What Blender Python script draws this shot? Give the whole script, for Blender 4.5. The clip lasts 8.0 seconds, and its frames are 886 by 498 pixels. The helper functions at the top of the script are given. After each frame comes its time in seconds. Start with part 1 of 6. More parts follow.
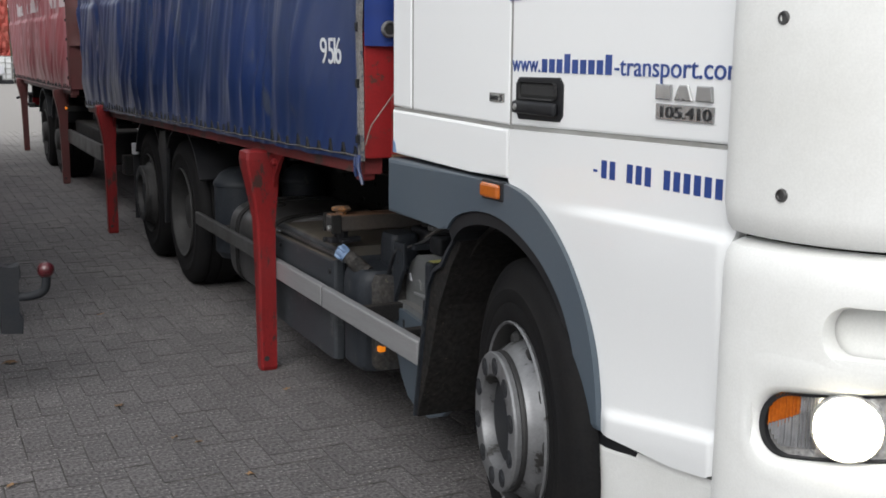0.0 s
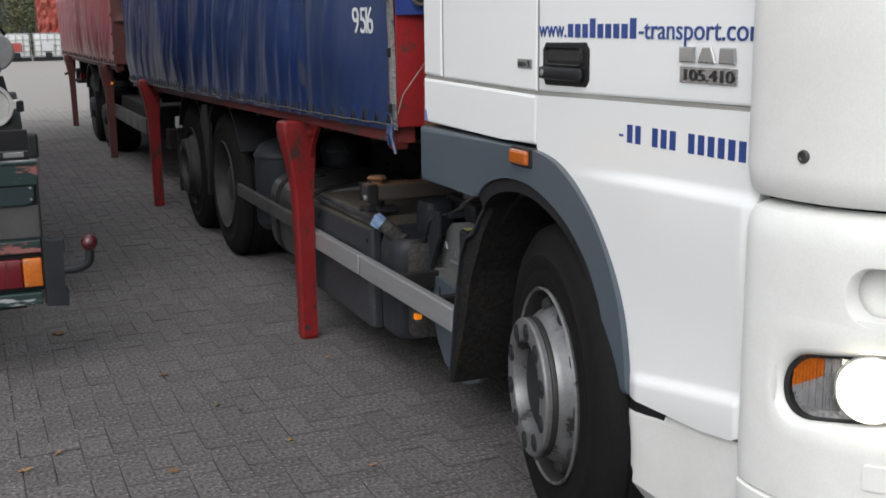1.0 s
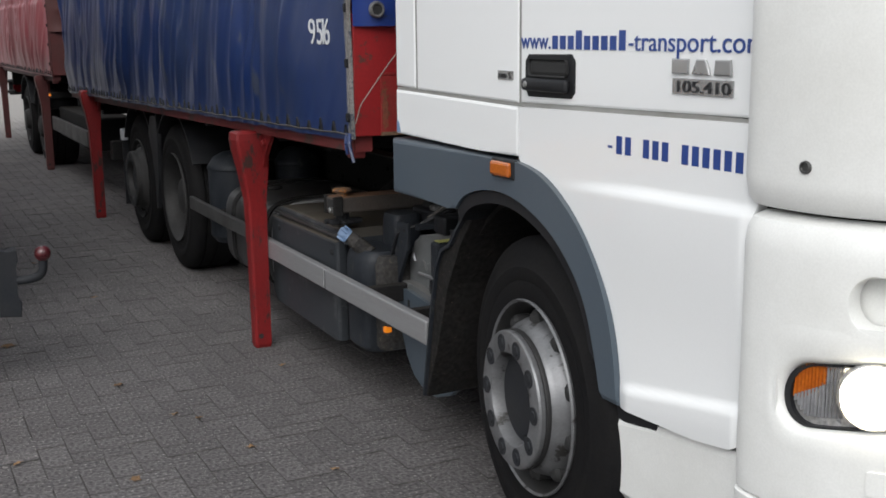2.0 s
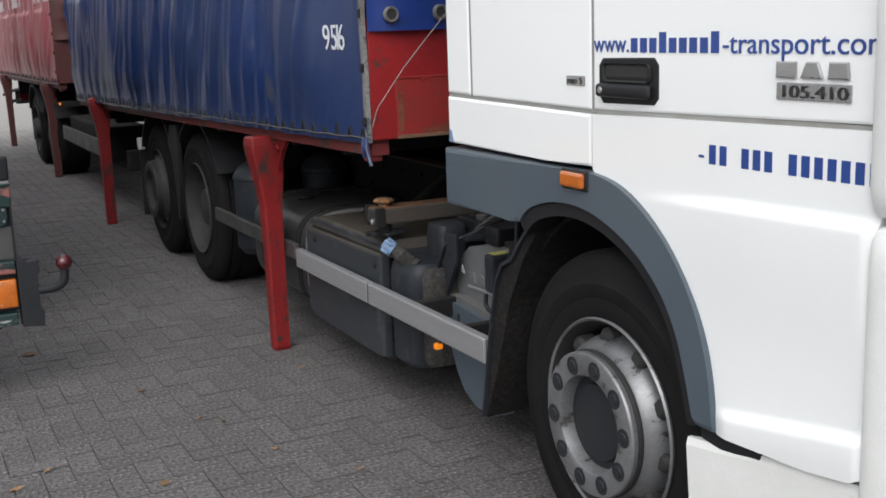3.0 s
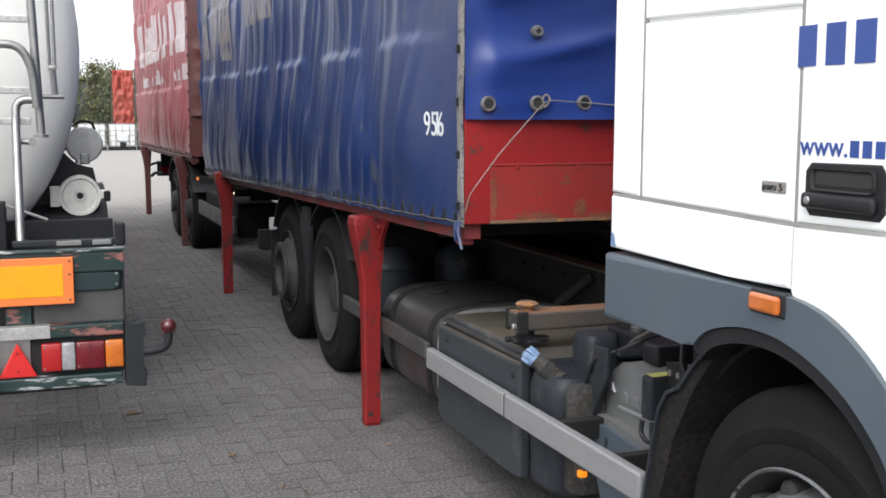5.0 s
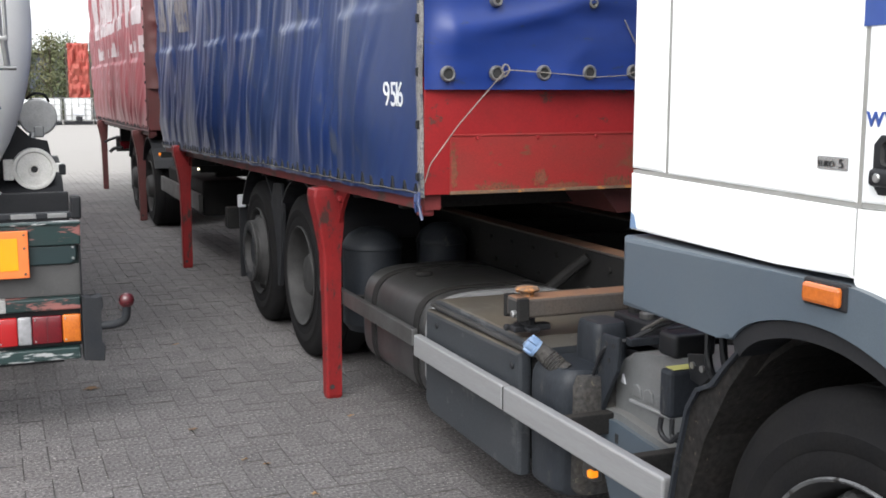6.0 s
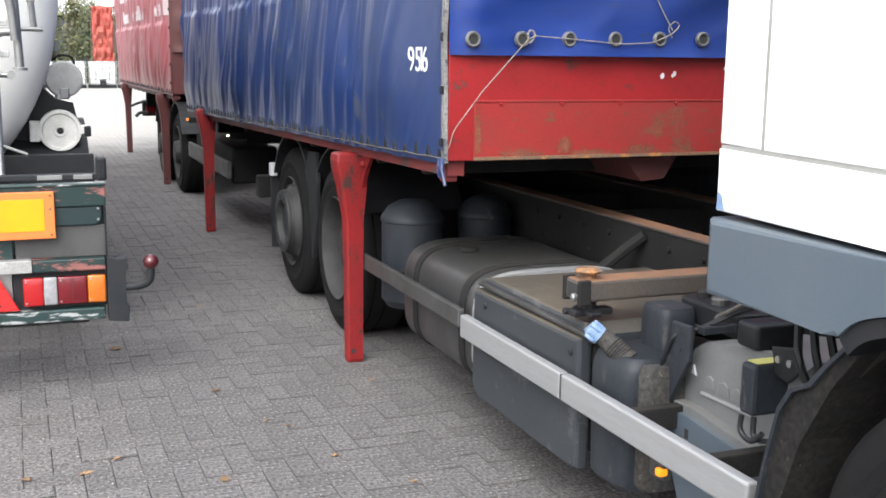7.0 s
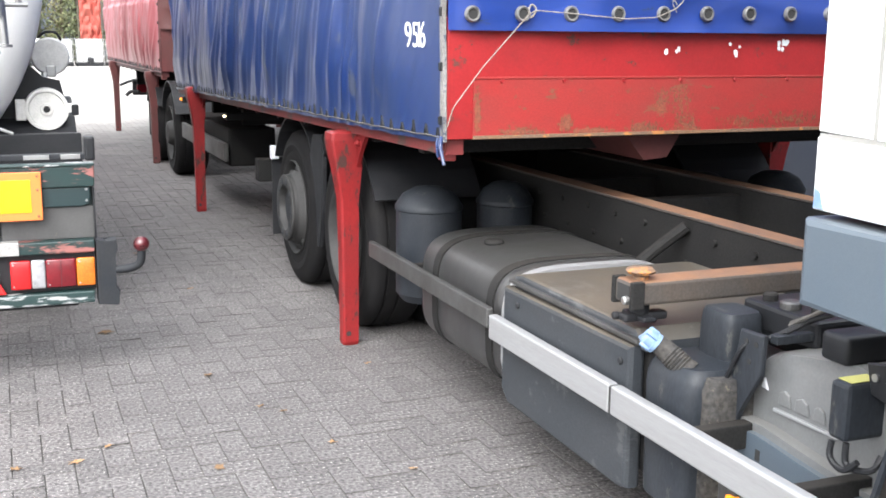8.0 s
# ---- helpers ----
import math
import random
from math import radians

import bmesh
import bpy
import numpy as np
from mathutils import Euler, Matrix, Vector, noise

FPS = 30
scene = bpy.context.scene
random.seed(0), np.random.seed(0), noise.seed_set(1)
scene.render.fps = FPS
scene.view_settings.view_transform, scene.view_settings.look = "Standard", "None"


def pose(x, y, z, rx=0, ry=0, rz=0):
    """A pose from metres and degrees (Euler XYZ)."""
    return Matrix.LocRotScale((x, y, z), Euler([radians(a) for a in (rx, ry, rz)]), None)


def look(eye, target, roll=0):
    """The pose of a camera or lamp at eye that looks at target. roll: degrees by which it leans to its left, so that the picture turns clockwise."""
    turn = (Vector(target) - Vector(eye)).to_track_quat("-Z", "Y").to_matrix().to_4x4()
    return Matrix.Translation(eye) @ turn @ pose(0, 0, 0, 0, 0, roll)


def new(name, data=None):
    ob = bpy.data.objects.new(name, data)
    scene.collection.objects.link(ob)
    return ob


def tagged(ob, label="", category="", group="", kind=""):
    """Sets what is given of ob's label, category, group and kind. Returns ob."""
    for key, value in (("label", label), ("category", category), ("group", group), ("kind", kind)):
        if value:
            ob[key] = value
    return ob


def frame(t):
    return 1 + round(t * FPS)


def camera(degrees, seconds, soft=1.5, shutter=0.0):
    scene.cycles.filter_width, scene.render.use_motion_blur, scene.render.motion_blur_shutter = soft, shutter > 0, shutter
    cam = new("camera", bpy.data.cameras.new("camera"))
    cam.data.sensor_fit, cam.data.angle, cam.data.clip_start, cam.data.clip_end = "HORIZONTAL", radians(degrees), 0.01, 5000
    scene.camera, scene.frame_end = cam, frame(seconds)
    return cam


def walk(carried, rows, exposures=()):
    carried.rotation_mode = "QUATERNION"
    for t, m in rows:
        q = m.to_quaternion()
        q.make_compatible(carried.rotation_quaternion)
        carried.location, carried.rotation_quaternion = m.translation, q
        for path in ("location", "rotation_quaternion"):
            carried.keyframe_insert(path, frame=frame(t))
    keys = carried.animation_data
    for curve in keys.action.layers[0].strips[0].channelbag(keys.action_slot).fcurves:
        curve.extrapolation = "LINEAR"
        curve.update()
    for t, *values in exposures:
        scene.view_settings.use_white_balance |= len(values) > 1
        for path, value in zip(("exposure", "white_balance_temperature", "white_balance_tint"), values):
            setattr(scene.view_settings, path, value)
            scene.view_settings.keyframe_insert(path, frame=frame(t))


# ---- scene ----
import itertools

# The camera, hand-held and nearly on one spot: seconds, place, yaw, pitch, roll
PATH = [
    (0.0, -1.491, -4.977, 1.540, -25.94, -10.29, -0.47),
    (0.5, -1.463, -4.971, 1.537, -26.45, -10.28, 0.76),
    (1.0, -1.451, -5.017, 1.539, -23.60, -11.91, 0.78),
    (1.5, -1.506, -5.056, 1.543, -25.23, -11.02, 0.48),
    (2.8, -1.631, -5.058, 1.538, -28.52, -12.19, 1.16),
    (3.0, -1.641, -5.074, 1.567, -27.21, -11.56, 1.98),
    (3.5, -1.627, -5.108, 1.584, -22.13, -7.24, 2.02),
    (4.0, -1.590, -5.142, 1.583, -18.84, -5.92, 0.88),
    (4.2, -1.591, -5.159, 1.591, -19.49, -6.45, 0.89),
    (5.3, -1.537, -5.196, 1.561, -20.47, -7.58, -0.30),
    (5.5, -1.551, -5.196, 1.558, -20.63, -8.31, -0.29),
    (6.0, -1.539, -5.187, 1.557, -22.41, -8.34, -0.03),
    (6.5, -1.550, -5.200, 1.558, -21.97, -8.96, 0.50),
    (7.0, -1.549, -5.197, 1.549, -21.20, -10.01, -0.64),
    (7.5, -1.534, -5.145, 1.546, -20.69, -11.52, -0.74),
    (8.0, -1.540, -5.081, 1.542, -21.74, -11.16, -0.56),
]
# How far the truck and its trailer have rolled forward (towards -y)
ROLLED = [(0.0, 0.0), (0.5, 0.0), (1.0, 0.0), (1.3, 0.006), (1.5, 0.027), (2.8, 0.329), (3.0, 0.386), (3.5, 0.511), (4.0, 0.622),
          (4.2, 0.672), (5.3, 1.010), (5.5, 1.077), (6.0, 1.237), (6.5, 1.388), (7.0, 1.519), (7.5, 1.642), (8.0, 1.796)]
EXPOSURE = [(0.0, -0.30), (1.5, -0.42), (3.0, -0.14), (3.5, 0.10), (4.2, 0.16), (5.5, 0.50), (6.5, 0.72), (7.0, 1.06), (7.5, 1.36), (8.0, 1.60)]

cam = camera(44.06, 8.0, soft=1.7)
walk(cam, [(t, pose(x, y, z, 90 + pitch, roll, yaw)) for t, x, y, z, yaw, pitch, roll in PATH], EXPOSURE)

# ---- light: an overcast day ----
world = bpy.data.worlds.new("overcast_sky")
scene.world = world
world.use_nodes = True
nt = world.node_tree
sky = nt.nodes.new("ShaderNodeTexSky")
sky.sky_type = "NISHITA"
sky.sun_disc = False
sky.sun_elevation, sky.sun_rotation = radians(41), radians(215)
sky.air_density, sky.dust_density, sky.ozone_density = 1.0, 6.0, 1.0
grey = nt.nodes.new("ShaderNodeHueSaturation")
grey.inputs["Saturation"].default_value = 0.25
grey.inputs["Value"].default_value = 1.5
nt.links.new(sky.outputs[0], grey.inputs["Color"])
deck = nt.nodes.new("ShaderNodeMix")  # an even deck of cloud over the sky
deck.data_type = "RGBA"
deck.inputs["Factor"].default_value = 0.75
# cloud grows brighter from the horizon to the zenith, as under any overcast sky
co = nt.nodes.new("ShaderNodeTexCoord")
up = nt.nodes.new("ShaderNodeSeparateXYZ")
rise = nt.nodes.new("ShaderNodeMapRange")
rise.inputs["To Min"].default_value, rise.inputs["To Max"].default_value = 7.6, 10.8
nt.links.new(co.outputs["Generated"], up.inputs[0])
nt.links.new(up.outputs["Z"], rise.inputs["Value"])
cloud = nt.nodes.new("ShaderNodeMix")
cloud.data_type, cloud.blend_type = "RGBA", "MULTIPLY"
cloud.inputs["Factor"].default_value = 1.0
cloud.inputs["A"].default_value = (0.965, 1.0, 1.045, 1)
nt.links.new(rise.outputs[0], cloud.inputs["B"])
nt.links.new(cloud.outputs["Result"], deck.inputs["B"])
nt.links.new(grey.outputs[0], deck.inputs["A"])
nt.links.new(deck.outputs["Result"], nt.nodes["Background"].inputs["Color"])
nt.nodes["Background"].inputs["Strength"].default_value = 0.15
sun = new("sun", bpy.data.lights.new("sun", "SUN"))
sun.data.energy, sun.data.angle, sun.data.color = 2.2, radians(45), (1.0, 1.0, 1.0)
sun.matrix_world = look((-5.6, -8, 8.5), (0, 0, 0))


# ---- materials ----
def mat(name, base, rough=0.5, metal=0.0, other=None, scale=4.0, share=0.5, grain=0.0, grain_scale=120.0, coat=0.0, spec=0.5,
        glow=None, glow_strength=0.0, wear=None, wear_scale=9.0, wear_at=0.62, stretch=(1, 1, 1), per_object=0.0, dusty=None, dust_at=0.5, rough_var=0.12):
    """Two-scale procedural surface: broad tint between base and other, fine grain, sharp-edged wear patches, a dusty
    coat on faces that look up.
    """
    m = bpy.data.materials.new(name)
    m.use_nodes = True
    n, l = m.node_tree.nodes, m.node_tree.links
    b = n["Principled BSDF"]
    b.inputs["Metallic"].default_value, b.inputs["Specular IOR Level"].default_value, b.inputs["Coat Weight"].default_value = metal, spec, coat
    co = n.new("ShaderNodeTexCoord")
    mp = n.new("ShaderNodeMapping")
    mp.inputs["Scale"].default_value = stretch
    l.new(co.outputs["Object"], mp.inputs["Vector"])
    broad = n.new("ShaderNodeTexNoise")
    broad.inputs["Scale"].default_value, broad.inputs["Detail"].default_value, broad.inputs["Roughness"].default_value = scale, 6, 0.65
    l.new(mp.outputs[0], broad.inputs["Vector"])
    ramp = n.new("ShaderNodeValToRGB")
    ramp.color_ramp.elements[0].position, ramp.color_ramp.elements[1].position = share - 0.2, share + 0.2
    ramp.color_ramp.elements[0].color = (*base, 1)
    ramp.color_ramp.elements[1].color = (*(other or [c * 0.8 for c in base]), 1)
    l.new(broad.outputs["Fac"], ramp.inputs["Fac"])
    colour = ramp.outputs["Color"]

    def mixed(a, c, fac, kind="MIX"):
        x = n.new("ShaderNodeMix")
        x.data_type, x.blend_type = "RGBA", kind
        l.new(a, x.inputs["A"])
        if isinstance(c, tuple):
            x.inputs["B"].default_value = c
        else:
            l.new(c, x.inputs["B"])
        if isinstance(fac, float):
            x.inputs["Factor"].default_value = fac
        else:
            l.new(fac, x.inputs["Factor"])
        return x.outputs["Result"]

    fine = n.new("ShaderNodeTexNoise")
    fine.inputs["Scale"].default_value, fine.inputs["Detail"].default_value = grain_scale, 3
    l.new(mp.outputs[0], fine.inputs["Vector"])
    if grain:
        bright = n.new("ShaderNodeMapRange")
        bright.inputs["From Min"].default_value, bright.inputs["From Max"].default_value = 0.3, 0.7
        bright.inputs["To Min"].default_value, bright.inputs["To Max"].default_value = 1 - grain, 1 + grain
        l.new(fine.outputs["Fac"], bright.inputs["Value"])
        rgb = n.new("ShaderNodeCombineColor")
        for k in range(3):
            l.new(bright.outputs[0], rgb.inputs[k])
        colour = mixed(colour, rgb.outputs[0], 1.0, "MULTIPLY")
    if per_object:
        info = n.new("ShaderNodeObjectInfo")
        isl = n.new("ShaderNodeNewGeometry")
        add = n.new("ShaderNodeMath")
        add.operation = "ADD"
        l.new(info.outputs["Random"], add.inputs[0])
        l.new(isl.outputs["Random Per Island"], add.inputs[1])
        fr = n.new("ShaderNodeMath")
        fr.operation = "FRACT"
        l.new(add.outputs[0], fr.inputs[0])
        mr = n.new("ShaderNodeMapRange")
        mr.inputs["To Min"].default_value, mr.inputs["To Max"].default_value = 1 - per_object, 1 + per_object
        l.new(fr.outputs[0], mr.inputs["Value"])
        rgb2 = n.new("ShaderNodeCombineColor")
        for k in range(3):
            l.new(mr.outputs[0], rgb2.inputs[k])
        colour = mixed(colour, rgb2.outputs[0], 1.0, "MULTIPLY")
    if wear:
        wn = n.new("ShaderNodeTexNoise")
        wn.inputs["Scale"].default_value, wn.inputs["Detail"].default_value, wn.inputs["Roughness"].default_value = wear_scale, 8, 0.7
        l.new(mp.outputs[0], wn.inputs["Vector"])
        wr = n.new("ShaderNodeMapRange")
        wr.inputs["From Min"].default_value, wr.inputs["From Max"].default_value = wear_at, wear_at + 0.04
        l.new(wn.outputs["Fac"], wr.inputs["Value"])
        colour = mixed(colour, (*wear, 1), wr.outputs[0])
    if dusty:
        geo = n.new("ShaderNodeNewGeometry")
        sep = n.new("ShaderNodeSeparateXYZ")
        l.new(geo.outputs["Normal"], sep.inputs[0])
        dr = n.new("ShaderNodeMapRange")
        dr.inputs["From Min"].default_value, dr.inputs["From Max"].default_value = dust_at, 1.0
        dr.inputs["To Max"].default_value = 0.85
        l.new(sep.outputs["Z"], dr.inputs["Value"])
        dm = n.new("ShaderNodeMath")
        dm.operation = "MULTIPLY"
        l.new(dr.outputs[0], dm.inputs[0])
        l.new(broad.outputs["Fac"], dm.inputs[1])
        colour = mixed(colour, (*dusty, 1), dm.outputs[0])
    l.new(colour, b.inputs["Base Color"])
    rr = n.new("ShaderNodeMapRange")
    rr.inputs["To Min"].default_value, rr.inputs["To Max"].default_value = max(0.02, rough - rough_var), min(1, rough + rough_var)
    l.new(broad.outputs["Fac"], rr.inputs["Value"])
    l.new(rr.outputs[0], b.inputs["Roughness"])
    if grain:
        bp = n.new("ShaderNodeBump")
        bp.inputs["Strength"].default_value, bp.inputs["Distance"].default_value = min(1, grain * 1.5), 0.002
        l.new(fine.outputs["Fac"], bp.inputs["Height"])
        l.new(bp.outputs[0], b.inputs["Normal"])
    if glow:
        b.inputs["Emission Color"].default_value, b.inputs["Emission Strength"].default_value = (*glow, 1), glow_strength
    return m


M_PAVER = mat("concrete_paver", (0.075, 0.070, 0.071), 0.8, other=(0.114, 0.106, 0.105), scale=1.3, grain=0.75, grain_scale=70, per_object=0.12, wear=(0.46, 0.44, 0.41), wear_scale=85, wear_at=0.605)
M_FAR = mat("far_lit_paving", (0.072, 0.068, 0.067), 0.9, other=(0.105, 0.098, 0.095), scale=0.8, grain=0.35, grain_scale=30)
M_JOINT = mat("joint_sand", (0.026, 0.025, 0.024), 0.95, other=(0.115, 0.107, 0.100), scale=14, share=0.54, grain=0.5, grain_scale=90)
for m in (M_PAVER, M_JOINT, M_FAR):  # the open yard's brighter light, painted in: paler from y 9 to 17
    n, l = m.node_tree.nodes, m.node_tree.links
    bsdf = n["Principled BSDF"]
    geo, sep, reach, ragged, cut = n.new("ShaderNodeNewGeometry"), n.new("ShaderNodeSeparateXYZ"), n.new("ShaderNodeMapRange"), n.new("ShaderNodeTexNoise"), n.new("ShaderNodeMapRange")
    # noise only frays the edge of the painted brightening
    ragged.inputs["Scale"].default_value, ragged.inputs["Detail"].default_value = 0.9, 5
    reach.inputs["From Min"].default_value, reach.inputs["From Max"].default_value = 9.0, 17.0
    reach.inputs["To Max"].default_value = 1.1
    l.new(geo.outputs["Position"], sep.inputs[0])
    l.new(geo.outputs["Position"], ragged.inputs["Vector"])
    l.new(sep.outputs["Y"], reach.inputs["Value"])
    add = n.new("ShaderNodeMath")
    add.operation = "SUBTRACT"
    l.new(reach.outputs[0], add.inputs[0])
    l.new(ragged.outputs["Fac"], add.inputs[1])
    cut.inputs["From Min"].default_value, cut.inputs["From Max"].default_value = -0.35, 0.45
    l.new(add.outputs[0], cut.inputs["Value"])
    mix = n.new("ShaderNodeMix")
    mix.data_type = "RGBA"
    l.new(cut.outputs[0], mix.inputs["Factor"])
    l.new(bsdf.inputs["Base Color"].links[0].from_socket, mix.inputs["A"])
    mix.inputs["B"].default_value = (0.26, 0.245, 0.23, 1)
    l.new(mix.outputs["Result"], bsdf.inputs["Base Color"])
M_WHITE = mat("white_cab_paint", (0.80, 0.81, 0.81), 0.28, other=(0.80, 0.81, 0.81), coat=0.4, grain=0.012, grain_scale=300, rough_var=0.0)
M_BUMPER = mat("white_bumper_plastic", (0.78, 0.785, 0.765), 0.42, other=(0.66, 0.66, 0.63), scale=2.2, share=0.62, grain=0.03, grain_scale=200, wear=(0.55, 0.54, 0.50), wear_scale=60, wear_at=0.75)
M_SLATE = mat("slate_grey_plastic", (0.060, 0.080, 0.102), 0.42, other=(0.071, 0.090, 0.109), scale=3, grain=0.06, grain_scale=300, dusty=(0.10, 0.11, 0.115))
M_BLACK = mat("black_plastic", (0.010, 0.011, 0.013), 0.5, other=(0.017, 0.017, 0.019), scale=8, grain=0.1, spec=0.25)
# near-black fill: the shade in holes and gaps put into the colour
M_GAPSHADE = mat("painted_gap_shade", (0.02, 0.02, 0.02), 0.8)
M_UNDER = mat("grimy_chassis_steel", (0.012, 0.0118, 0.0122), 0.8, other=(0.018, 0.0175, 0.017), scale=6, grain=0.25, spec=0.15, dusty=(0.034, 0.030, 0.026))
M_BOX = mat("grey_tank_cover", (0.021, 0.025, 0.030), 0.52, other=(0.033, 0.036, 0.041), scale=3, grain=0.18, spec=0.4, dusty=(0.125, 0.098, 0.062), dust_at=0.3, wear=(0.060, 0.064, 0.068), wear_scale=5, wear_at=0.58, stretch=(1, 1, 1.6))
M_TANK = mat("dirty_alloy_tank", (0.070, 0.070, 0.072), 0.40, 0.5, other=(0.042, 0.041, 0.041), scale=3.5, grain=0.08, dusty=(0.080, 0.076, 0.070), dust_at=0.4, wear=(0.034, 0.032, 0.031), wear_scale=4, wear_at=0.62, stretch=(1, 1.5, 0.7))
M_ADBLUE = mat("dusty_dark_plastic_tank", (0.013, 0.016, 0.021), 0.5, other=(0.025, 0.028, 0.033), scale=5, grain=0.2, spec=0.25, wear=(0.050, 0.050, 0.049), wear_scale=18, wear_at=0.60, stretch=(1, 1, 0.4))
M_ALU = mat("brushed_aluminium", (0.37, 0.375, 0.385), 0.50, 0.6, other=(0.31, 0.31, 0.312), scale=5, grain=0.05, stretch=(1, 0.2, 3), wear=(0.20, 0.19, 0.175), wear_scale=16, wear_at=0.68)
M_OLDALU = mat("grimy_aluminium", (0.105, 0.105, 0.106), 0.5, 0.6, other=(0.060, 0.058, 0.055), scale=5, grain=0.1)
M_RUST = mat("rusty_steel", (0.17, 0.085, 0.04), 0.85, other=(0.11, 0.08, 0.06), scale=9, grain=0.3, wear=(0.33, 0.14, 0.04), wear_scale=12, wear_at=0.56)
M_ARM = mat("rust_topped_grey_steel", (0.045, 0.042, 0.040), 0.75, other=(0.060, 0.046, 0.036), scale=7, grain=0.2, dusty=(0.27, 0.115, 0.045), dust_at=0.4)
M_RED = mat("worn_red_paint", (0.255, 0.014, 0.016), 0.45, spec=0.35, other=(0.20, 0.012, 0.013), scale=3.0, grain=0.07, wear=(0.085, 0.035, 0.028), wear_scale=11, wear_at=0.605)
M_REDPLATE = mat("rust_stained_red_paint", (0.25, 0.020, 0.019), 0.5, spec=0.35, other=(0.20, 0.026, 0.022), scale=3.0, grain=0.14, wear=(0.15, 0.050, 0.030), wear_scale=13.0, wear_at=0.60, stretch=(1.0, 1, 2.2))
M_RUSTSPOT = mat("brown_rust_stain", (0.11, 0.042, 0.022), 0.85, other=(0.21, 0.050, 0.026), scale=14, grain=0.3)
M_MUD = mat("mud_caked_plastic", (0.050, 0.044, 0.038), 0.9, other=(0.030, 0.031, 0.033), scale=9, grain=0.4, grain_scale=70, spec=0.2, wear=(0.085, 0.075, 0.062), wear_scale=45, wear_at=0.60)
M_LEGRED = mat("scuffed_red_leg_paint", (0.20, 0.011, 0.012), 0.5, spec=0.25, other=(0.115, 0.012, 0.013), scale=4.5, grain=0.12, wear=(0.042, 0.022, 0.019), wear_scale=9, wear_at=0.545, stretch=(1, 1, 0.45))
M_FRAMERED = mat("dull_red_frame_paint", (0.15, 0.016, 0.017), 0.55, other=(0.095, 0.018, 0.017), scale=4, grain=0.12, wear=(0.05, 0.03, 0.025), wear_scale=8, wear_at=0.56, stretch=(1, 0.6, 1))
# weathered dark red paint; on the red body's flap it stands for shade
M_DARKRED = mat("weathered_and_shade_dark_red", (0.085, 0.017, 0.017), 0.6, other=(0.06, 0.02, 0.018), scale=4, grain=0.1)
M_BLUE = mat("blue_tarpaulin", (0.011, 0.028, 0.112), 0.33, other=(0.024, 0.039, 0.095), scale=1.6, grain=0.03, grain_scale=400, wear=(0.048, 0.060, 0.100), wear_scale=2.6, wear_at=0.585, stretch=(1, 2.0, 0.6))
M_BLUEFRONT = mat("glossy_blue_tarpaulin", (0.008, 0.032, 0.185), 0.40, other=(0.009, 0.024, 0.115), scale=2.0, grain=0.03, grain_scale=400, wear=(0.020, 0.032, 0.085), wear_scale=7, wear_at=0.60, stretch=(0.6, 1, 1.6))
M_REDTARP = mat("faded_red_tarpaulin", (0.30, 0.078, 0.090), 0.36, other=(0.22, 0.064, 0.073), scale=1.5, grain=0.03, grain_scale=400, wear=(0.19, 0.070, 0.075), wear_scale=2.6, wear_at=0.585, stretch=(1, 2.0, 0.6))
M_FADED = mat("faded_white_print", (0.50, 0.47, 0.48), 0.5, other=(0.38, 0.30, 0.31), scale=4, wear=(0.32, 0.12, 0.12), wear_scale=12, wear_at=0.63)
M_FADEDBLUE = mat("pale_worn_print", (0.17, 0.17, 0.20), 0.5, other=(0.15, 0.125, 0.115), scale=3, wear=(0.030, 0.046, 0.12), wear_scale=8, wear_at=0.55, stretch=(1, 2.5, 0.6))
M_EYELET = mat("weathered_steel_eyelet", (0.26, 0.26, 0.25), 0.45, 0.6, other=(0.15, 0.145, 0.14), scale=30, grain=0.1)
M_NUMBER = mat("white_stencil_paint", (0.62, 0.63, 0.63), 0.5, other=(0.50, 0.52, 0.55), scale=20)
M_SIGNBLUE = mat("blue_lettering_film", (0.018, 0.058, 0.26), 0.35)
M_CORD = mat("grimy_lacing_cord", (0.085, 0.078, 0.070), 0.9, other=(0.035, 0.033, 0.032), scale=30, grain=0.3)
M_ROPE = mat("grey_rope", (0.25, 0.225, 0.20), 0.9, other=(0.15, 0.135, 0.12), scale=40, grain=0.3)
M_STRAP = mat("grey_canvas_edge", (0.20, 0.19, 0.185), 0.85, other=(0.10, 0.095, 0.09), scale=9, grain=0.3, wear=(0.04,0.045,0.06), wear_scale=12, wear_at=0.56)
M_STEEL = mat("dull_steel", (0.42, 0.42, 0.42), 0.38, 0.85, other=(0.30, 0.30, 0.29), scale=7, grain=0.05)
M_TYRE = mat("tyre_rubber", (0.0065, 0.0065, 0.0075), 0.8, other=(0.0115, 0.011, 0.0108), scale=9, grain=0.2, spec=0.12)
M_RIM = mat("silver_wheel_paint", (0.21, 0.213, 0.22), 0.42, 0.45, other=(0.115, 0.117, 0.121), scale=8, grain=0.08, wear=(0.038, 0.036, 0.034), wear_scale=15, wear_at=0.575, stretch=(0.6, 1, 1))
M_OLDRIM = mat("dusty_grey_wheel", (0.040, 0.039, 0.039), 0.7, 0.1, other=(0.019, 0.019, 0.019), scale=6, grain=0.14, spec=0.3)
# dark grey that carries the shade inside rim and disc groove
M_RIMSHADE = mat("rim_barrel_shade", (0.020, 0.020, 0.021), 0.6, 0.2, other=(0.032, 0.031, 0.030), scale=7, grain=0.1)
# grey for the cab's white grooves: their shade put into the colour
M_SEAMSHADE = mat("painted_seam_shade", (0.30, 0.30, 0.285), 0.7, other=(0.20, 0.195, 0.18), scale=5)
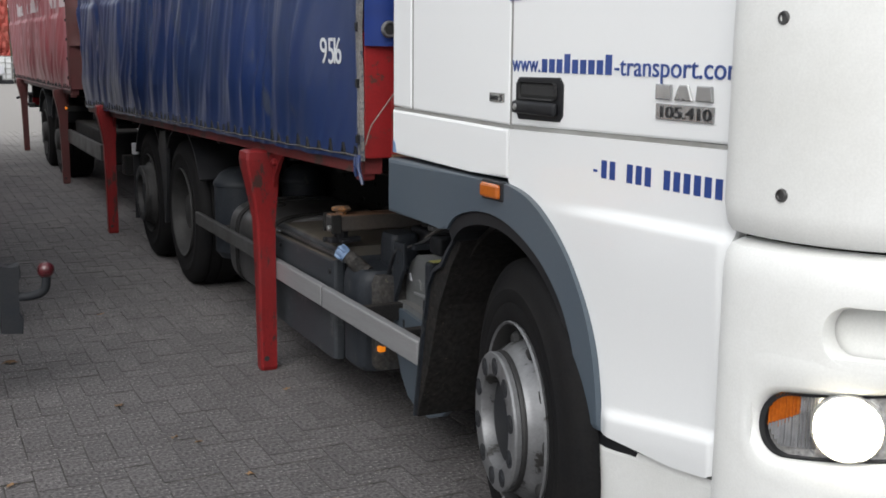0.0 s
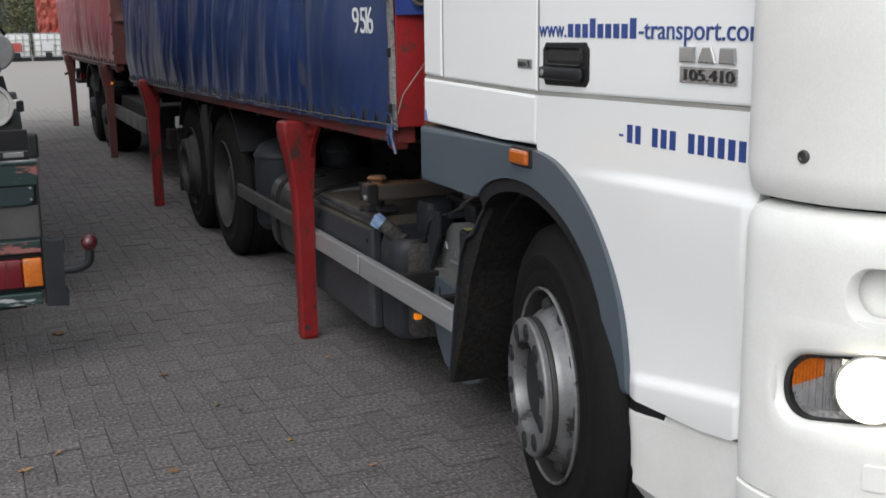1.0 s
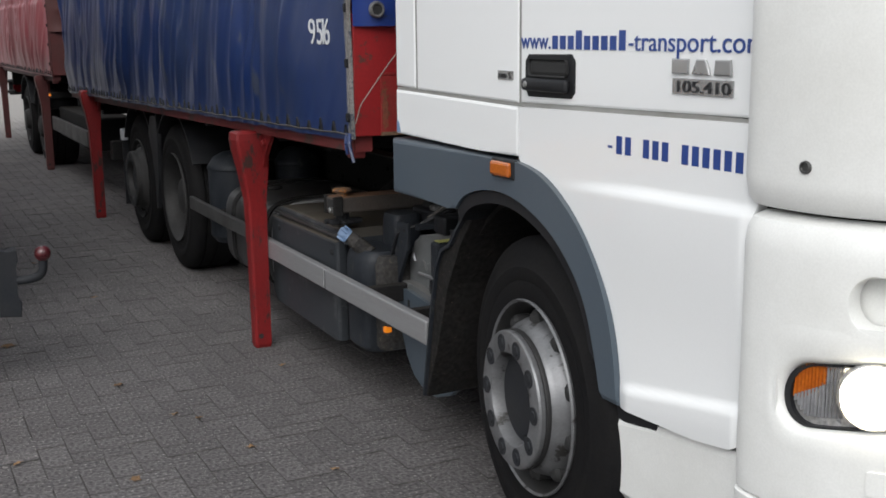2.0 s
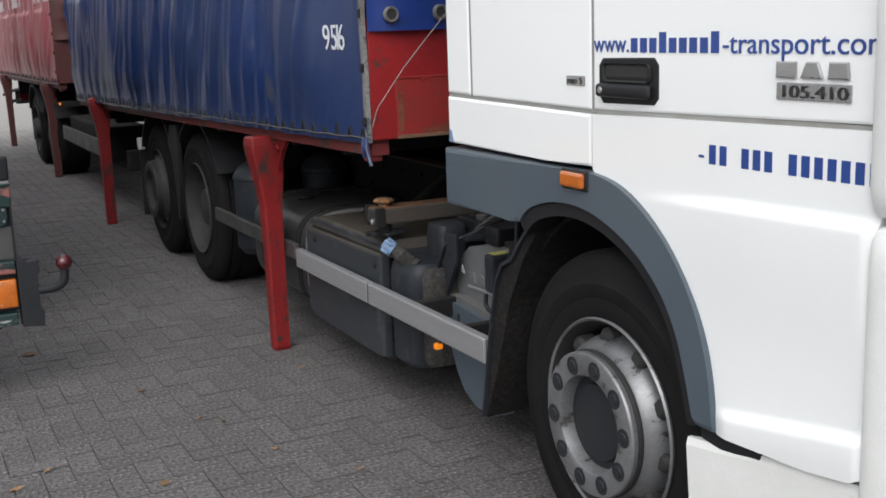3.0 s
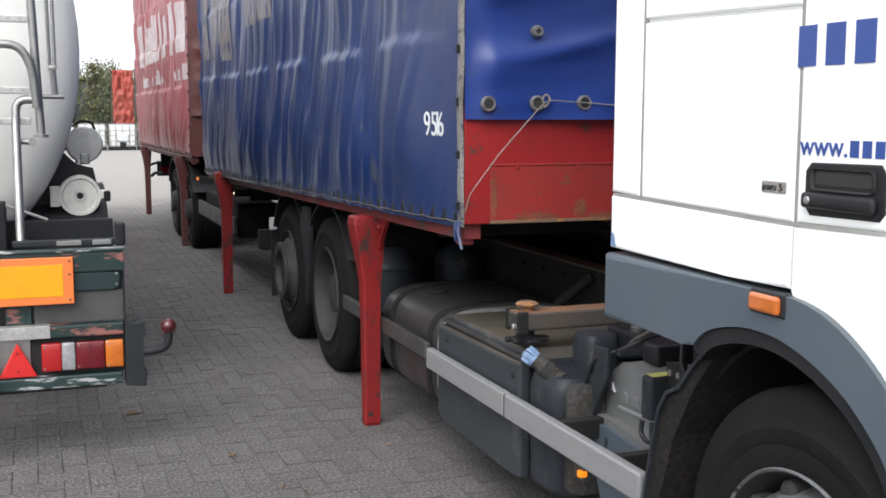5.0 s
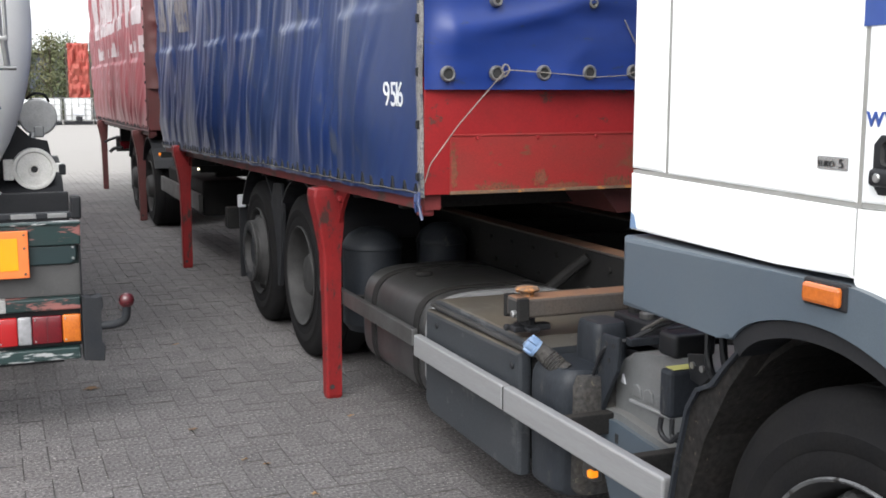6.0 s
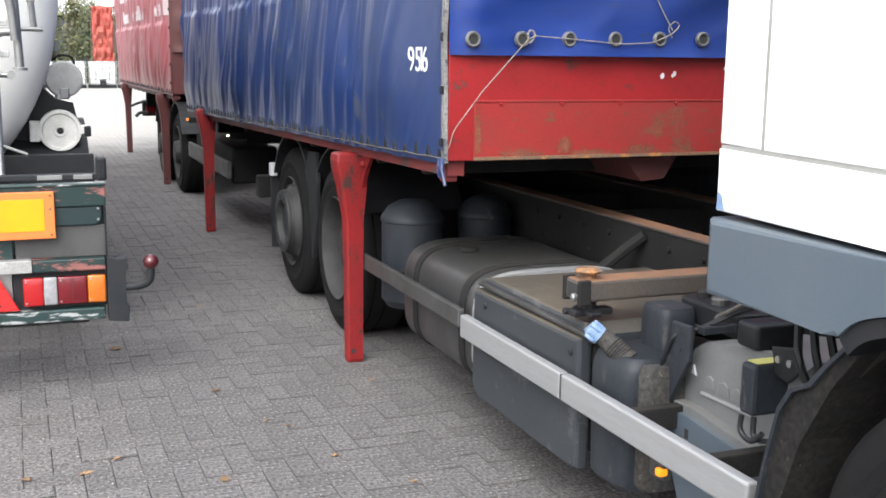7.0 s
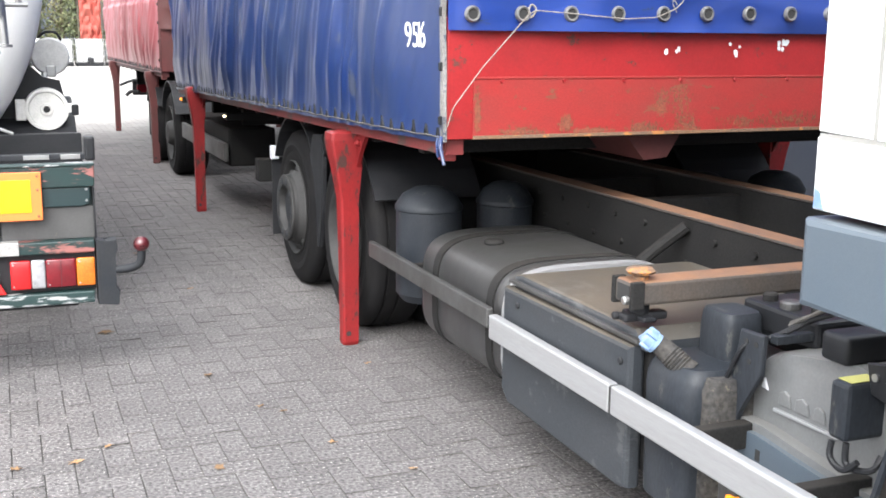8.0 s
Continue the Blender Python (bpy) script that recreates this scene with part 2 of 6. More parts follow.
M_HUB = mat("dark_hub", (0.014, 0.016, 0.020), 0.6, other=(0.022, 0.023, 0.025), scale=10, grain=0.1, spec=0.25)
M_CHROME = mat("chrome_badge", (0.55, 0.55, 0.55), 0.25, 0.9)
M_INK = mat("dark_badge_ink", (0.02, 0.02, 0.022), 0.5)
M_AMBER = mat("amber_lens", (0.50, 0.135, 0.012), 0.2, other=(0.40, 0.095, 0.012), scale=30, coat=0.6, grain=0.12, grain_scale=140)
M_MARKER = mat("orange_marker_lens", (0.46, 0.115, 0.012), 0.22, other=(0.40, 0.10, 0.015), scale=20, coat=0.6, grain=0.12, grain_scale=110)
M_AMBERLIT = mat("lit_amber_lamp", (0.7, 0.2, 0.01), 0.3, glow=(1.0, 0.27, 0.01), glow_strength=0.6)
M_LAMPLIT = mat("lit_headlamp", (0.9, 0.88, 0.8), 0.3, glow=(1.0, 0.90, 0.66), glow_strength=14)
M_WHITELAMP = mat("lit_white_lamp", (0.9, 0.9, 0.8), 0.3, glow=(1.0, 0.9, 0.6), glow_strength=3)
M_REFLECT = mat("headlamp_reflector", (0.72, 0.72, 0.72), 0.3, 0.6, other=(0.45, 0.43, 0.40), scale=40, grain=0.3, grain_scale=90)
M_SILVERBOX = mat("silver_grey_plastic_cover", (0.165, 0.17, 0.173), 0.42, 0.25, other=(0.125, 0.127, 0.127), scale=5, grain=0.06, dusty=(0.21, 0.20, 0.185))
M_FLAP = mat("muddy_ribbed_flap", (0.009, 0.009, 0.009), 0.85, other=(0.015, 0.013, 0.012), scale=14, grain=0.5, grain_scale=60, spec=0.2, wear=(0.075, 0.062, 0.046), wear_scale=80, wear_at=0.635)
M_LIGHTBLUE = mat("pale_blue_cap_plastic", (0.12, 0.20, 0.34), 0.5, other=(0.19, 0.26, 0.37), scale=20)
M_TANKER = mat("ivory_tank_paint", (0.86, 0.85, 0.82), 0.4, other=(0.82, 0.81, 0.77), scale=1.1, coat=0.2, grain=0.02, wear=(0.62, 0.60, 0.55), wear_scale=7, wear_at=0.72)
M_STAINLESS = mat("stainless_tube", (0.34, 0.34, 0.335), 0.38, 0.8, other=(0.24, 0.24, 0.235), scale=8)
M_CAP = mat("cast_alloy_cap", (0.68, 0.67, 0.64), 0.5, 0.15, other=(0.54, 0.53, 0.50), scale=12, grain=0.10, wear=(0.30, 0.28, 0.26), wear_scale=20, wear_at=0.70)
M_GREEN = mat("scuffed_dark_green_paint", (0.005, 0.024, 0.023), 0.45, other=(0.008, 0.020, 0.02), scale=5, grain=0.08, wear=(0.22, 0.085, 0.075), wear_scale=8, wear_at=0.555, stretch=(0.55, 1, 2))
M_GREENWHITE = mat("scraped_green_and_grey_paint", (0.006, 0.026, 0.025), 0.45, other=(0.015, 0.03, 0.03), scale=6, grain=0.1, wear=(0.32, 0.33, 0.33), wear_scale=6, wear_at=0.545, stretch=(0.7, 1, 3.5))
M_CHEQUER = mat("worn_tread_plate", (0.46, 0.46, 0.45), 0.45, 0.6, other=(0.36, 0.35, 0.34), scale=10, grain=0.15)
M_FLAPGREY = mat("stained_grey_flap", (0.025, 0.025, 0.026), 0.5, other=(0.065, 0.064, 0.063), scale=3, grain=0.08, wear=(0.13, 0.115, 0.09), wear_scale=4, wear_at=0.63)
# reflective films: returned light added as a faint glow of their own
M_ORANGE = mat("glowing_orange_reflective_film", (0.68, 0.17, 0.04), 0.35, other=(0.62, 0.14, 0.035), scale=8, glow=(1.0, 0.22, 0.05), glow_strength=0.08)
M_YELLOW = mat("glowing_yellow_reflective_film", (0.62, 0.29, 0.004), 0.35, other=(0.58, 0.26, 0.005), scale=8, glow=(1.0, 0.5, 0.0), glow_strength=0.06)
M_REDLENS = mat("red_lens", (0.13, 0.005, 0.010), 0.2, other=(0.10, 0.004, 0.008), scale=30, coat=0.5, grain=0.15, grain_scale=80)
M_REDLIT = mat("lit_red_lens", (0.24, 0.008, 0.010), 0.2, coat=0.5, glow=(1.0, 0.02, 0.02), glow_strength=0.14)
M_CLEARLENS = mat("clear_ribbed_lens", (0.30, 0.30, 0.31), 0.2, other=(0.18, 0.18, 0.19), scale=25, coat=0.6)
# no lamp: the reflector's brightness is partly added emission
M_TRIANGLE = mat("glowing_red_triangle_reflector", (0.45, 0.016, 0.016), 0.3, coat=0.4, glow=(1, 0.03, 0.03), glow_strength=0.12)
M_PLATE = mat("grey_plate", (0.52, 0.53, 0.56), 0.5, other=(0.47, 0.48, 0.51), scale=6)
M_BALL = mat("red_plastic_ball_cover", (0.035, 0.006, 0.008), 0.3, other=(0.09, 0.008, 0.012), scale=20, coat=0.3)
M_IBC = mat("white_plastic_container", (0.66, 0.67, 0.67), 0.5, other=(0.55, 0.56, 0.56), scale=2)
M_BANNER = mat("red_banner_cloth", (0.36, 0.045, 0.035), 0.7, other=(0.26, 0.07, 0.05), scale=1.5)
M_LEAF = mat("autumn_foliage", (0.085, 0.125, 0.060), 0.7, other=(0.12, 0.105, 0.045), scale=0.6, per_object=0.45)
M_BARK = mat("bark", (0.10, 0.08, 0.06), 0.9, other=(0.06, 0.05, 0.04), scale=6, grain=0.3)
M_SHED = mat("dark_blue_shed_wall", (0.06, 0.07, 0.10), 0.7, other=(0.09, 0.10, 0.12), scale=0.7)
M_FALLEN = mat("fallen_leaf", (0.22, 0.13, 0.06), 0.8, other=(0.13, 0.075, 0.04), scale=30, per_object=0.3)


# ---- mesh tools ----
def part(name, bm, material, parent=None, label="", smooth=False, loc=None):
    me = bpy.data.meshes.new(name)
    bmesh.ops.recalc_face_normals(bm, faces=bm.faces)
    if smooth:
        for f in bm.faces:
            f.smooth = True
    bm.to_mesh(me)
    bm.free()
    if smooth:
        me.set_sharp_from_angle(angle=radians(35))
    me.materials.append(material)
    ob = new(name, me)
    if loc:
        ob.location = loc
    ob.parent = parent
    if label:
        ob["label"] = label
    return ob


def thing(name, label, category, group=""):
    return tagged(new(name), label, category, group)


def bx(bm, x0, x1, y0, y1, z0, z1, b=0.0, seg=2):
    vs = [bm.verts.new((x, y, z)) for x in (x0, x1) for y in (y0, y1) for z in (z0, z1)]
    fs = [bm.faces.new([vs[i] for i in q]) for q in ((0, 1, 3, 2), (4, 6, 7, 5), (0, 4, 5, 1), (2, 3, 7, 6), (0, 2, 6, 4), (1, 5, 7, 3))]
    if b:
        es = list({e for f in fs for e in f.edges})
        bmesh.ops.bevel(bm, geom=es, offset=b, segments=seg, affect="EDGES", profile=0.5)
    return bm


def box(x0, x1, y0, y1, z0, z1, b=0.006, seg=2):
    return bx(bmesh.new(), x0, x1, y0, y1, z0, z1, b, seg)


def slab(outline, x0, x1, b=0.008):
    """A panel: an outline of (y, z) pairs pushed out from x0 to x1, its edges rounded."""
    bm = bmesh.new()
    a = [bm.verts.new((x0, y, z)) for y, z in outline]
    c = [bm.verts.new((x1, y, z)) for y, z in outline]
    n = len(outline)
    fa, fc = bm.faces.new(a), bm.faces.new(c[::-1])
    for i in range(n):
        bm.faces.new((a[i], c[i], c[(i + 1) % n], a[(i + 1) % n]))
    if b:
        bmesh.ops.bevel(bm, geom=list(fa.edges) + list(fc.edges), offset=b, segments=2, affect="EDGES", profile=0.5)
    return bm


def lathe(bm, profile, n=48, axis="x", at=(0, 0, 0), cap=False):
    """Turns (radius, along) pairs round an axis through at."""
    rings = []
    for r, s in profile:
        ring = []
        for k in range(n):
            u, w = r * math.cos(2 * math.pi * k / n), r * math.sin(2 * math.pi * k / n)
            p = {"x": (s, u, w), "y": (w, s, u), "z": (u, w, s)}[axis]
            ring.append(bm.verts.new((p[0] + at[0], p[1] + at[1], p[2] + at[2])))
        rings.append(ring)
    for a, c in zip(rings, rings[1:]):
        for k in range(n):
            bm.faces.new((a[k], a[(k + 1) % n], c[(k + 1) % n], c[k]))
    if cap:
        bm.faces.new(rings[0])
        bm.faces.new(rings[-1][::-1])
    return bm


def rod(bm, r, s0, s1, axis="x", at=(0, 0, 0), n=20, b=0.0):
    pr = [(r, s0), (r, s1)] if not b else [(r - b, s0), (r, s0 + b), (r, s1 - b), (r - b, s1)]
    return lathe(bm, pr, n, axis, at, True)


def tube(bm, points, r, n=10):
    """A round bar along a line of points, with rounded bends."""
    pts = [Vector(p) for p in points]
    path = [pts[0]]
    for a, p, c in zip(pts, pts[1:], pts[2:]):
        k = min((a - p).length, (c - p).length, 5 * r + 0.02) * 0.5
        s, e = p + (a - p).normalized() * k, p + (c - p).normalized() * k
        path += [s.lerp(p, t).lerp(p.lerp(e, t), t) for t in (0, 0.25, 0.5, 0.75, 1)]
    path.append(pts[-1])
    rings = []
    for i, p in enumerate(path):
        d = (path[min(i + 1, len(path) - 1)] - path[max(i - 1, 0)]).normalized()
        q = d.to_track_quat("Z", "Y")
        rings.append([bm.verts.new(p + q @ Vector((r * math.cos(2 * math.pi * k / n), r * math.sin(2 * math.pi * k / n), 0))) for k in range(n)])
    for a, c in zip(rings, rings[1:]):
        for k in range(n):
            bm.faces.new((a[k], a[(k + 1) % n], c[(k + 1) % n], c[k]))
    bm.faces.new(rings[0][::-1])
    bm.faces.new(rings[-1])
    return bm


def loft(bm, sections):
    """Joins rings of equal point count, closed at both ends."""
    rs = [[bm.verts.new(p) for p in s] for s in sections]
    n = len(rs[0])
    for a, c in zip(rs, rs[1:]):
        for k in range(n):
            bm.faces.new((a[k], a[(k + 1) % n], c[(k + 1) % n], c[k]))
    bm.faces.new(rs[0][::-1])
    bm.faces.new(rs[-1])
    return bm


def arc(cy, cz, r, a0, a1, n=14):
    return [(cy + r * math.cos(radians(a0 + (a1 - a0) * i / n)), cz + r * math.sin(radians(a0 + (a1 - a0) * i / n))) for i in range(n + 1)]


SIDE = Matrix(((0, 0, -1, 0), (-1, 0, 0, 0), (0, 1, 0, 0), (0, 0, 0, 1)))  # writing on a wall that faces -x


def letters(text, height, y, z, x, depth=0.002):
    """A bmesh with writing on a side that faces -x; x is a number or a function of (y, z)."""
    cu = bpy.data.curves.new("writing", "FONT")
    cu.body, cu.size, cu.extrude = text, height / 0.7, depth
    tmp = new("writing", cu)
    bpy.context.view_layer.update()
    me = bpy.data.meshes.new_from_object(tmp.evaluated_get(bpy.context.evaluated_depsgraph_get()))
    bpy.data.objects.remove(tmp)
    bm = bmesh.new()
    bm.from_mesh(me)
    bpy.data.meshes.remove(me)
    bm.transform(SIDE)
    for v in bm.verts:
        v.co.y += y
        v.co.z += z
        v.co.x += x(v.co.y, v.co.z) if callable(x) else x
    return bm


def bars(pattern, height, y, z, x, width, parent, label, gap=0.25, depth=0.0015):
    """Plain bars in place of writing, one part each: x low, a tall, d hanging, . dot, - dash, space."""
    step = width / len(pattern)
    for i, ch in enumerate(pattern):
        if ch == " ":
            continue
        z0, z1, w = {"x": (0, 0.72, 1), "a": (0, 1, 1), "d": (-0.28, 0.72, 1), ".": (0, 0.16, 0.4), "-": (0.28, 0.42, 0.8)}[ch]
        y1 = y - i * step
        y0 = y1 - step * (1 - gap) * w
        part("lettering_bar", bx(bmesh.new(), x - depth, x, y0, y1, z + z0 * height, z + z1 * height), M_SIGNBLUE, parent, label)


# ---- ground ----
PX0, PX1, PY0, PY1, CELL = -7.68, 4.0, -8.54, 17.0, 0.105


def paver_mesh(along_x):
    w, d = (2 * CELL, CELL) if along_x else (CELL, 2 * CELL)
    g, c, h = 0.0022, 0.0022, 0.0012
    vs = []
    for inset, z in ((g, -0.03), (g, -h), (g + c, 0.0)):
        vs += [(inset, inset, z), (w - inset, inset, z), (w - inset, d - inset, z), (inset, d - inset, z)]
    fs = [(8, 9, 10, 11)]
    for k in (0, 4):
        fs += [(k + i, k + (i + 1) % 4, k + 4 + (i + 1) % 4, k + 4 + i) for i in range(4)]
    return np.array(vs), fs


def paving():
    bm = bmesh.new()
    bmesh.ops.create_grid(bm, x_segments=8, y_segments=8, size=700)
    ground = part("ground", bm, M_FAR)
    ground.location = (0, 300, -0.016)
    tagged(ground, "grey concrete block paving reaching to the horizon", "ground", kind="structure")
    bm = bmesh.new()
    vs = [bm.verts.new(p) for p in ((PX0, PY0, 0), (PX1, PY0, 0), (PX1, PY1, 0), (PX0, PY1, 0))]
    bm.faces.new(vs)
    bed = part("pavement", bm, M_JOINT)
    bed.location = (0, 0, -0.0060)
    tagged(bed, "grey concrete pavers laid in a herringbone with dark joints", "paving", kind="structure")
    both = [paver_mesh(True), paver_mesh(False)]
    shared = []
    for v, f in both:
        me = bpy.data.meshes.new("paver")
        me.from_pydata(v.tolist(), [], f)
        me.materials.append(M_PAVER)
        me.materials.append(M_JOINT)
        me.polygons.foreach_set("material_index", [0] + [1] * 4 + [0] * 4)
        shared.append(me)
    rnd = random.Random(4)
    allv, allf, base, singles = [], [], 0, 0
    for i in range(int((PX1 - PX0) / CELL)):
        for j in range(int((PY1 - PY0) / CELL)):
            r = (i - j) % 4
            if r not in (0, 3):
                continue
            k = 0 if r == 0 else 1
            x, y = PX0 + i * CELL, PY0 + j * CELL
            dz, tx, ty = rnd.uniform(-0.0022, 0.0010), rnd.uniform(-0.009, 0.009), rnd.uniform(-0.009, 0.009)
            if -1.35 < x < 0.35 and -2.9 < y < 0.75 and singles < 300:
                ob = new("paver", shared[k])
                ob.location, ob.rotation_euler = (x, y, dz + 0.0060), (ty, tx, 0)
                ob.parent = bed
                singles += 1
                continue
            v = both[k][0].copy()
            v[:, 2] += dz + tx * (v[:, 0] - CELL / 2) + ty * (v[:, 1] - CELL / 2)
            v[:, 0] += x
            v[:, 1] += y
            allv.append(v)
            allf += [tuple(a + base for a in f) for f in both[k][1]]
            base += len(v)
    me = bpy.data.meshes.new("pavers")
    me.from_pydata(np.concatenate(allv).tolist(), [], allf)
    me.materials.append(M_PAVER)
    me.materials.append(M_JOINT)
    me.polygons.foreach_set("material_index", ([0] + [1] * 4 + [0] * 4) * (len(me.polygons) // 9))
    rest = new("pavers", me)
    rest.parent, rest.location = bed, (0, 0, 0.0060)
    rest["kind"] = "stuff"


def light_block_wall():
    # added wall: darkens the view under the bodies and blocks light from +x
    w = part("wall_east", box(4.45, 4.65, -9.0, 24.0, -0.05, 4.2, 0.01), M_SHED)
    tagged(w, "dark wall added to close the far side and cut light under the bodies", "wall", kind="structure")


# ---- swap bodies ----
def ease(a, b, v):
    t = max(0.0, min(1.0, (v - a) / (b - a)))
    return t * t * (3 - 2 * t)


def hang(y, z, s, x0, bulge):
    """Where a slack side curtain hangs: x at (y, z)."""
    def ridge(v, k):
        return 1 / (1 + (k * v) ** 2)
    w = noise.noise((y * 0.7, z * 0.4, s))
    lean = 0.12 * (z - 1.1) + 0.75 * (1 - math.exp(-(z - 1.0) * 1.1))
    u = y + lean
    a = noise.noise((u * 1.25 + w * 0.6, z * 0.30, s + 5))
    b = noise.noise((u * 3.6 + w * 0.8, z * 0.35, s + 9))
    c = noise.noise((u * 8.5 + w, z * 0.6, s + 13))
    low = 1 - ease(1.2, 2.0, z)
    d = noise.noise((u * 15.0 + 2 * w, z * 0.9, s + 17))
    fold = 0.55 + 0.9 * abs(noise.noise((y * 1.1, z * 1.3, s + 23)))
    x = x0 - bulge * (0.5 + 0.6 * w) - bulge * 0.85 * ridge(a, 7) - bulge * (0.45 + 0.35 * low) * ridge(b, 6) - bulge * fold * (0.30 * ridge(c, 4.5) + 0.16 * ridge(d, 4))
    # the boards inside press their outline through
    for z0, z1, n, o in ((1.30, 1.86, 0.92, 0.10), (1.97, 2.42, 0.92, 0.10), (2.55, 3.0, 0.92, 0.1)):
        cell = (y * n + o) % 1.0
        x -= 0.018 * ease(0.02, 0.09, cell) * (1 - ease(0.70, 0.84, cell)) * ease(z0, z0 + 0.3, z) * (1 - ease(z1, z1 + 0.035, z + 0.02 * w))
    return x


def curtain(y0, y1, zlow, z1, s, x0, bulge, step=0.015):
    def fx(y, z):
        edge = ease(0, 0.62, y - y0) * ease(0, 0.16, y1 - y)
        foot = 0.35 + 0.65 * ease(0, 0.30, z - zlow(y))
        return x0 - 0.006 + (hang(y, z, s, x0, bulge) - x0) * edge * foot
    bm = bmesh.new()
    ny, nz = int((y1 - y0) / step), 120
    rows = []
    for i in range(ny + 1):
        y = y0 + (y1 - y0) * i / ny
        zl = zlow(y) + 0.008 * noise.noise((y * 6, s, 1))
        row = []
        for k in range(nz + 1):
            q = (k / nz) ** 1.25
            z = zl + (z1 - zl) * q
            row.append(bm.verts.new((fx(y, z), y, z)))
        rows.append(row)
    for a, c in zip(rows, rows[1:]):
        for k in range(nz):
            bm.faces.new((a[k], c[k], c[k + 1], a[k + 1]))
    return bm, fx


def print_patch(bm, fx, y0, y1, z0, z1, n=10, lift=0.004, m=14):
    g = [[bm.verts.new((fx(y0 + (y1 - y0) * i / n, z0 + (z1 - z0) * k / m) - lift, y0 + (y1 - y0) * i / n, z0 + (z1 - z0) * k / m)) for k in range(m + 1)] for i in range(n + 1)]
    for a, c in zip(g, g[1:]):
        for k in range(m):
            bm.faces.new((a[k], c[k], c[k + 1], a[k + 1]))


def leg(parent, x, y, side, paint):
    """A folding prop: tapered channel shaft, cast head and a gusset up to the frame. side: -1 for the side that faces -x."""
    bm = bmesh.new()
    secs = []
    for z, o, i, a, b in ((0.0, 0.028, -0.045, 0.012, 0.074), (0.018, 0.031, -0.048, 0.004, 0.080), (0.45, 0.034, -0.048, 0.000, 0.084), (0.74, 0.040, -0.050, -0.003, 0.090),
                          (0.90, 0.064, -0.064, -0.012, 0.114), (0.985, 0.083, -0.069, -0.019, 0.128), (1.03, 0.088, -0.070, -0.020, 0.130), (1.062, 0.084, -0.070, -0.016, 0.126), (1.072, 0.070, -0.060, -0.004, 0.112)):
        xo, xi = x + side * o, x + side * i
        c = 0.010
        ring = [(xo - side * c, y + a, z), (xo, y + a + c, z), (xo, y + b - c, z), (xo - side * c, y + b, z), (xi, y + b, z), (xi, y + a, z)]
        secs.append(ring if side > 0 else ring[::-1])
    shaft = part("leg", loft(bm, secs), paint, parent, smooth=False)
    bm = bmesh.new()
    xi = x - side * 0.055
    pts = [(y + 0.02, 1.065), (y - 0.15, 1.065), (y - 0.15, 1.052), (y - 0.10, 1.015), (y - 0.05, 0.955), (y - 0.015, 0.90), (y + 0.02, 0.87)]
    part("gusset", slab(pts, min(xi, xi + side * 0.018), max(xi, xi + side * 0.018), 0.004), paint, shaft)
    bm = bmesh.new()
    rod(bm, 0.017, -0.012, 0.012, "x", (x - side * 0.030, y - 0.062, 1.02), 14, 0.004)
    rod(bm, 0.009, -0.018, 0.018, "x", (x - side * 0.030, y - 0.062, 1.02), 10)
    part("hinge_bolt", bm, paint, shaft)
    # solid dark plug painted as the shaded locking hole
    part("locking_hole", rod(bmesh.new(), 0.013, y + 0.0015, y + 0.03, "y", (x + side * 0.004, 0, 0.062), 14), M_GAPSHADE, shaft)
    return shaft


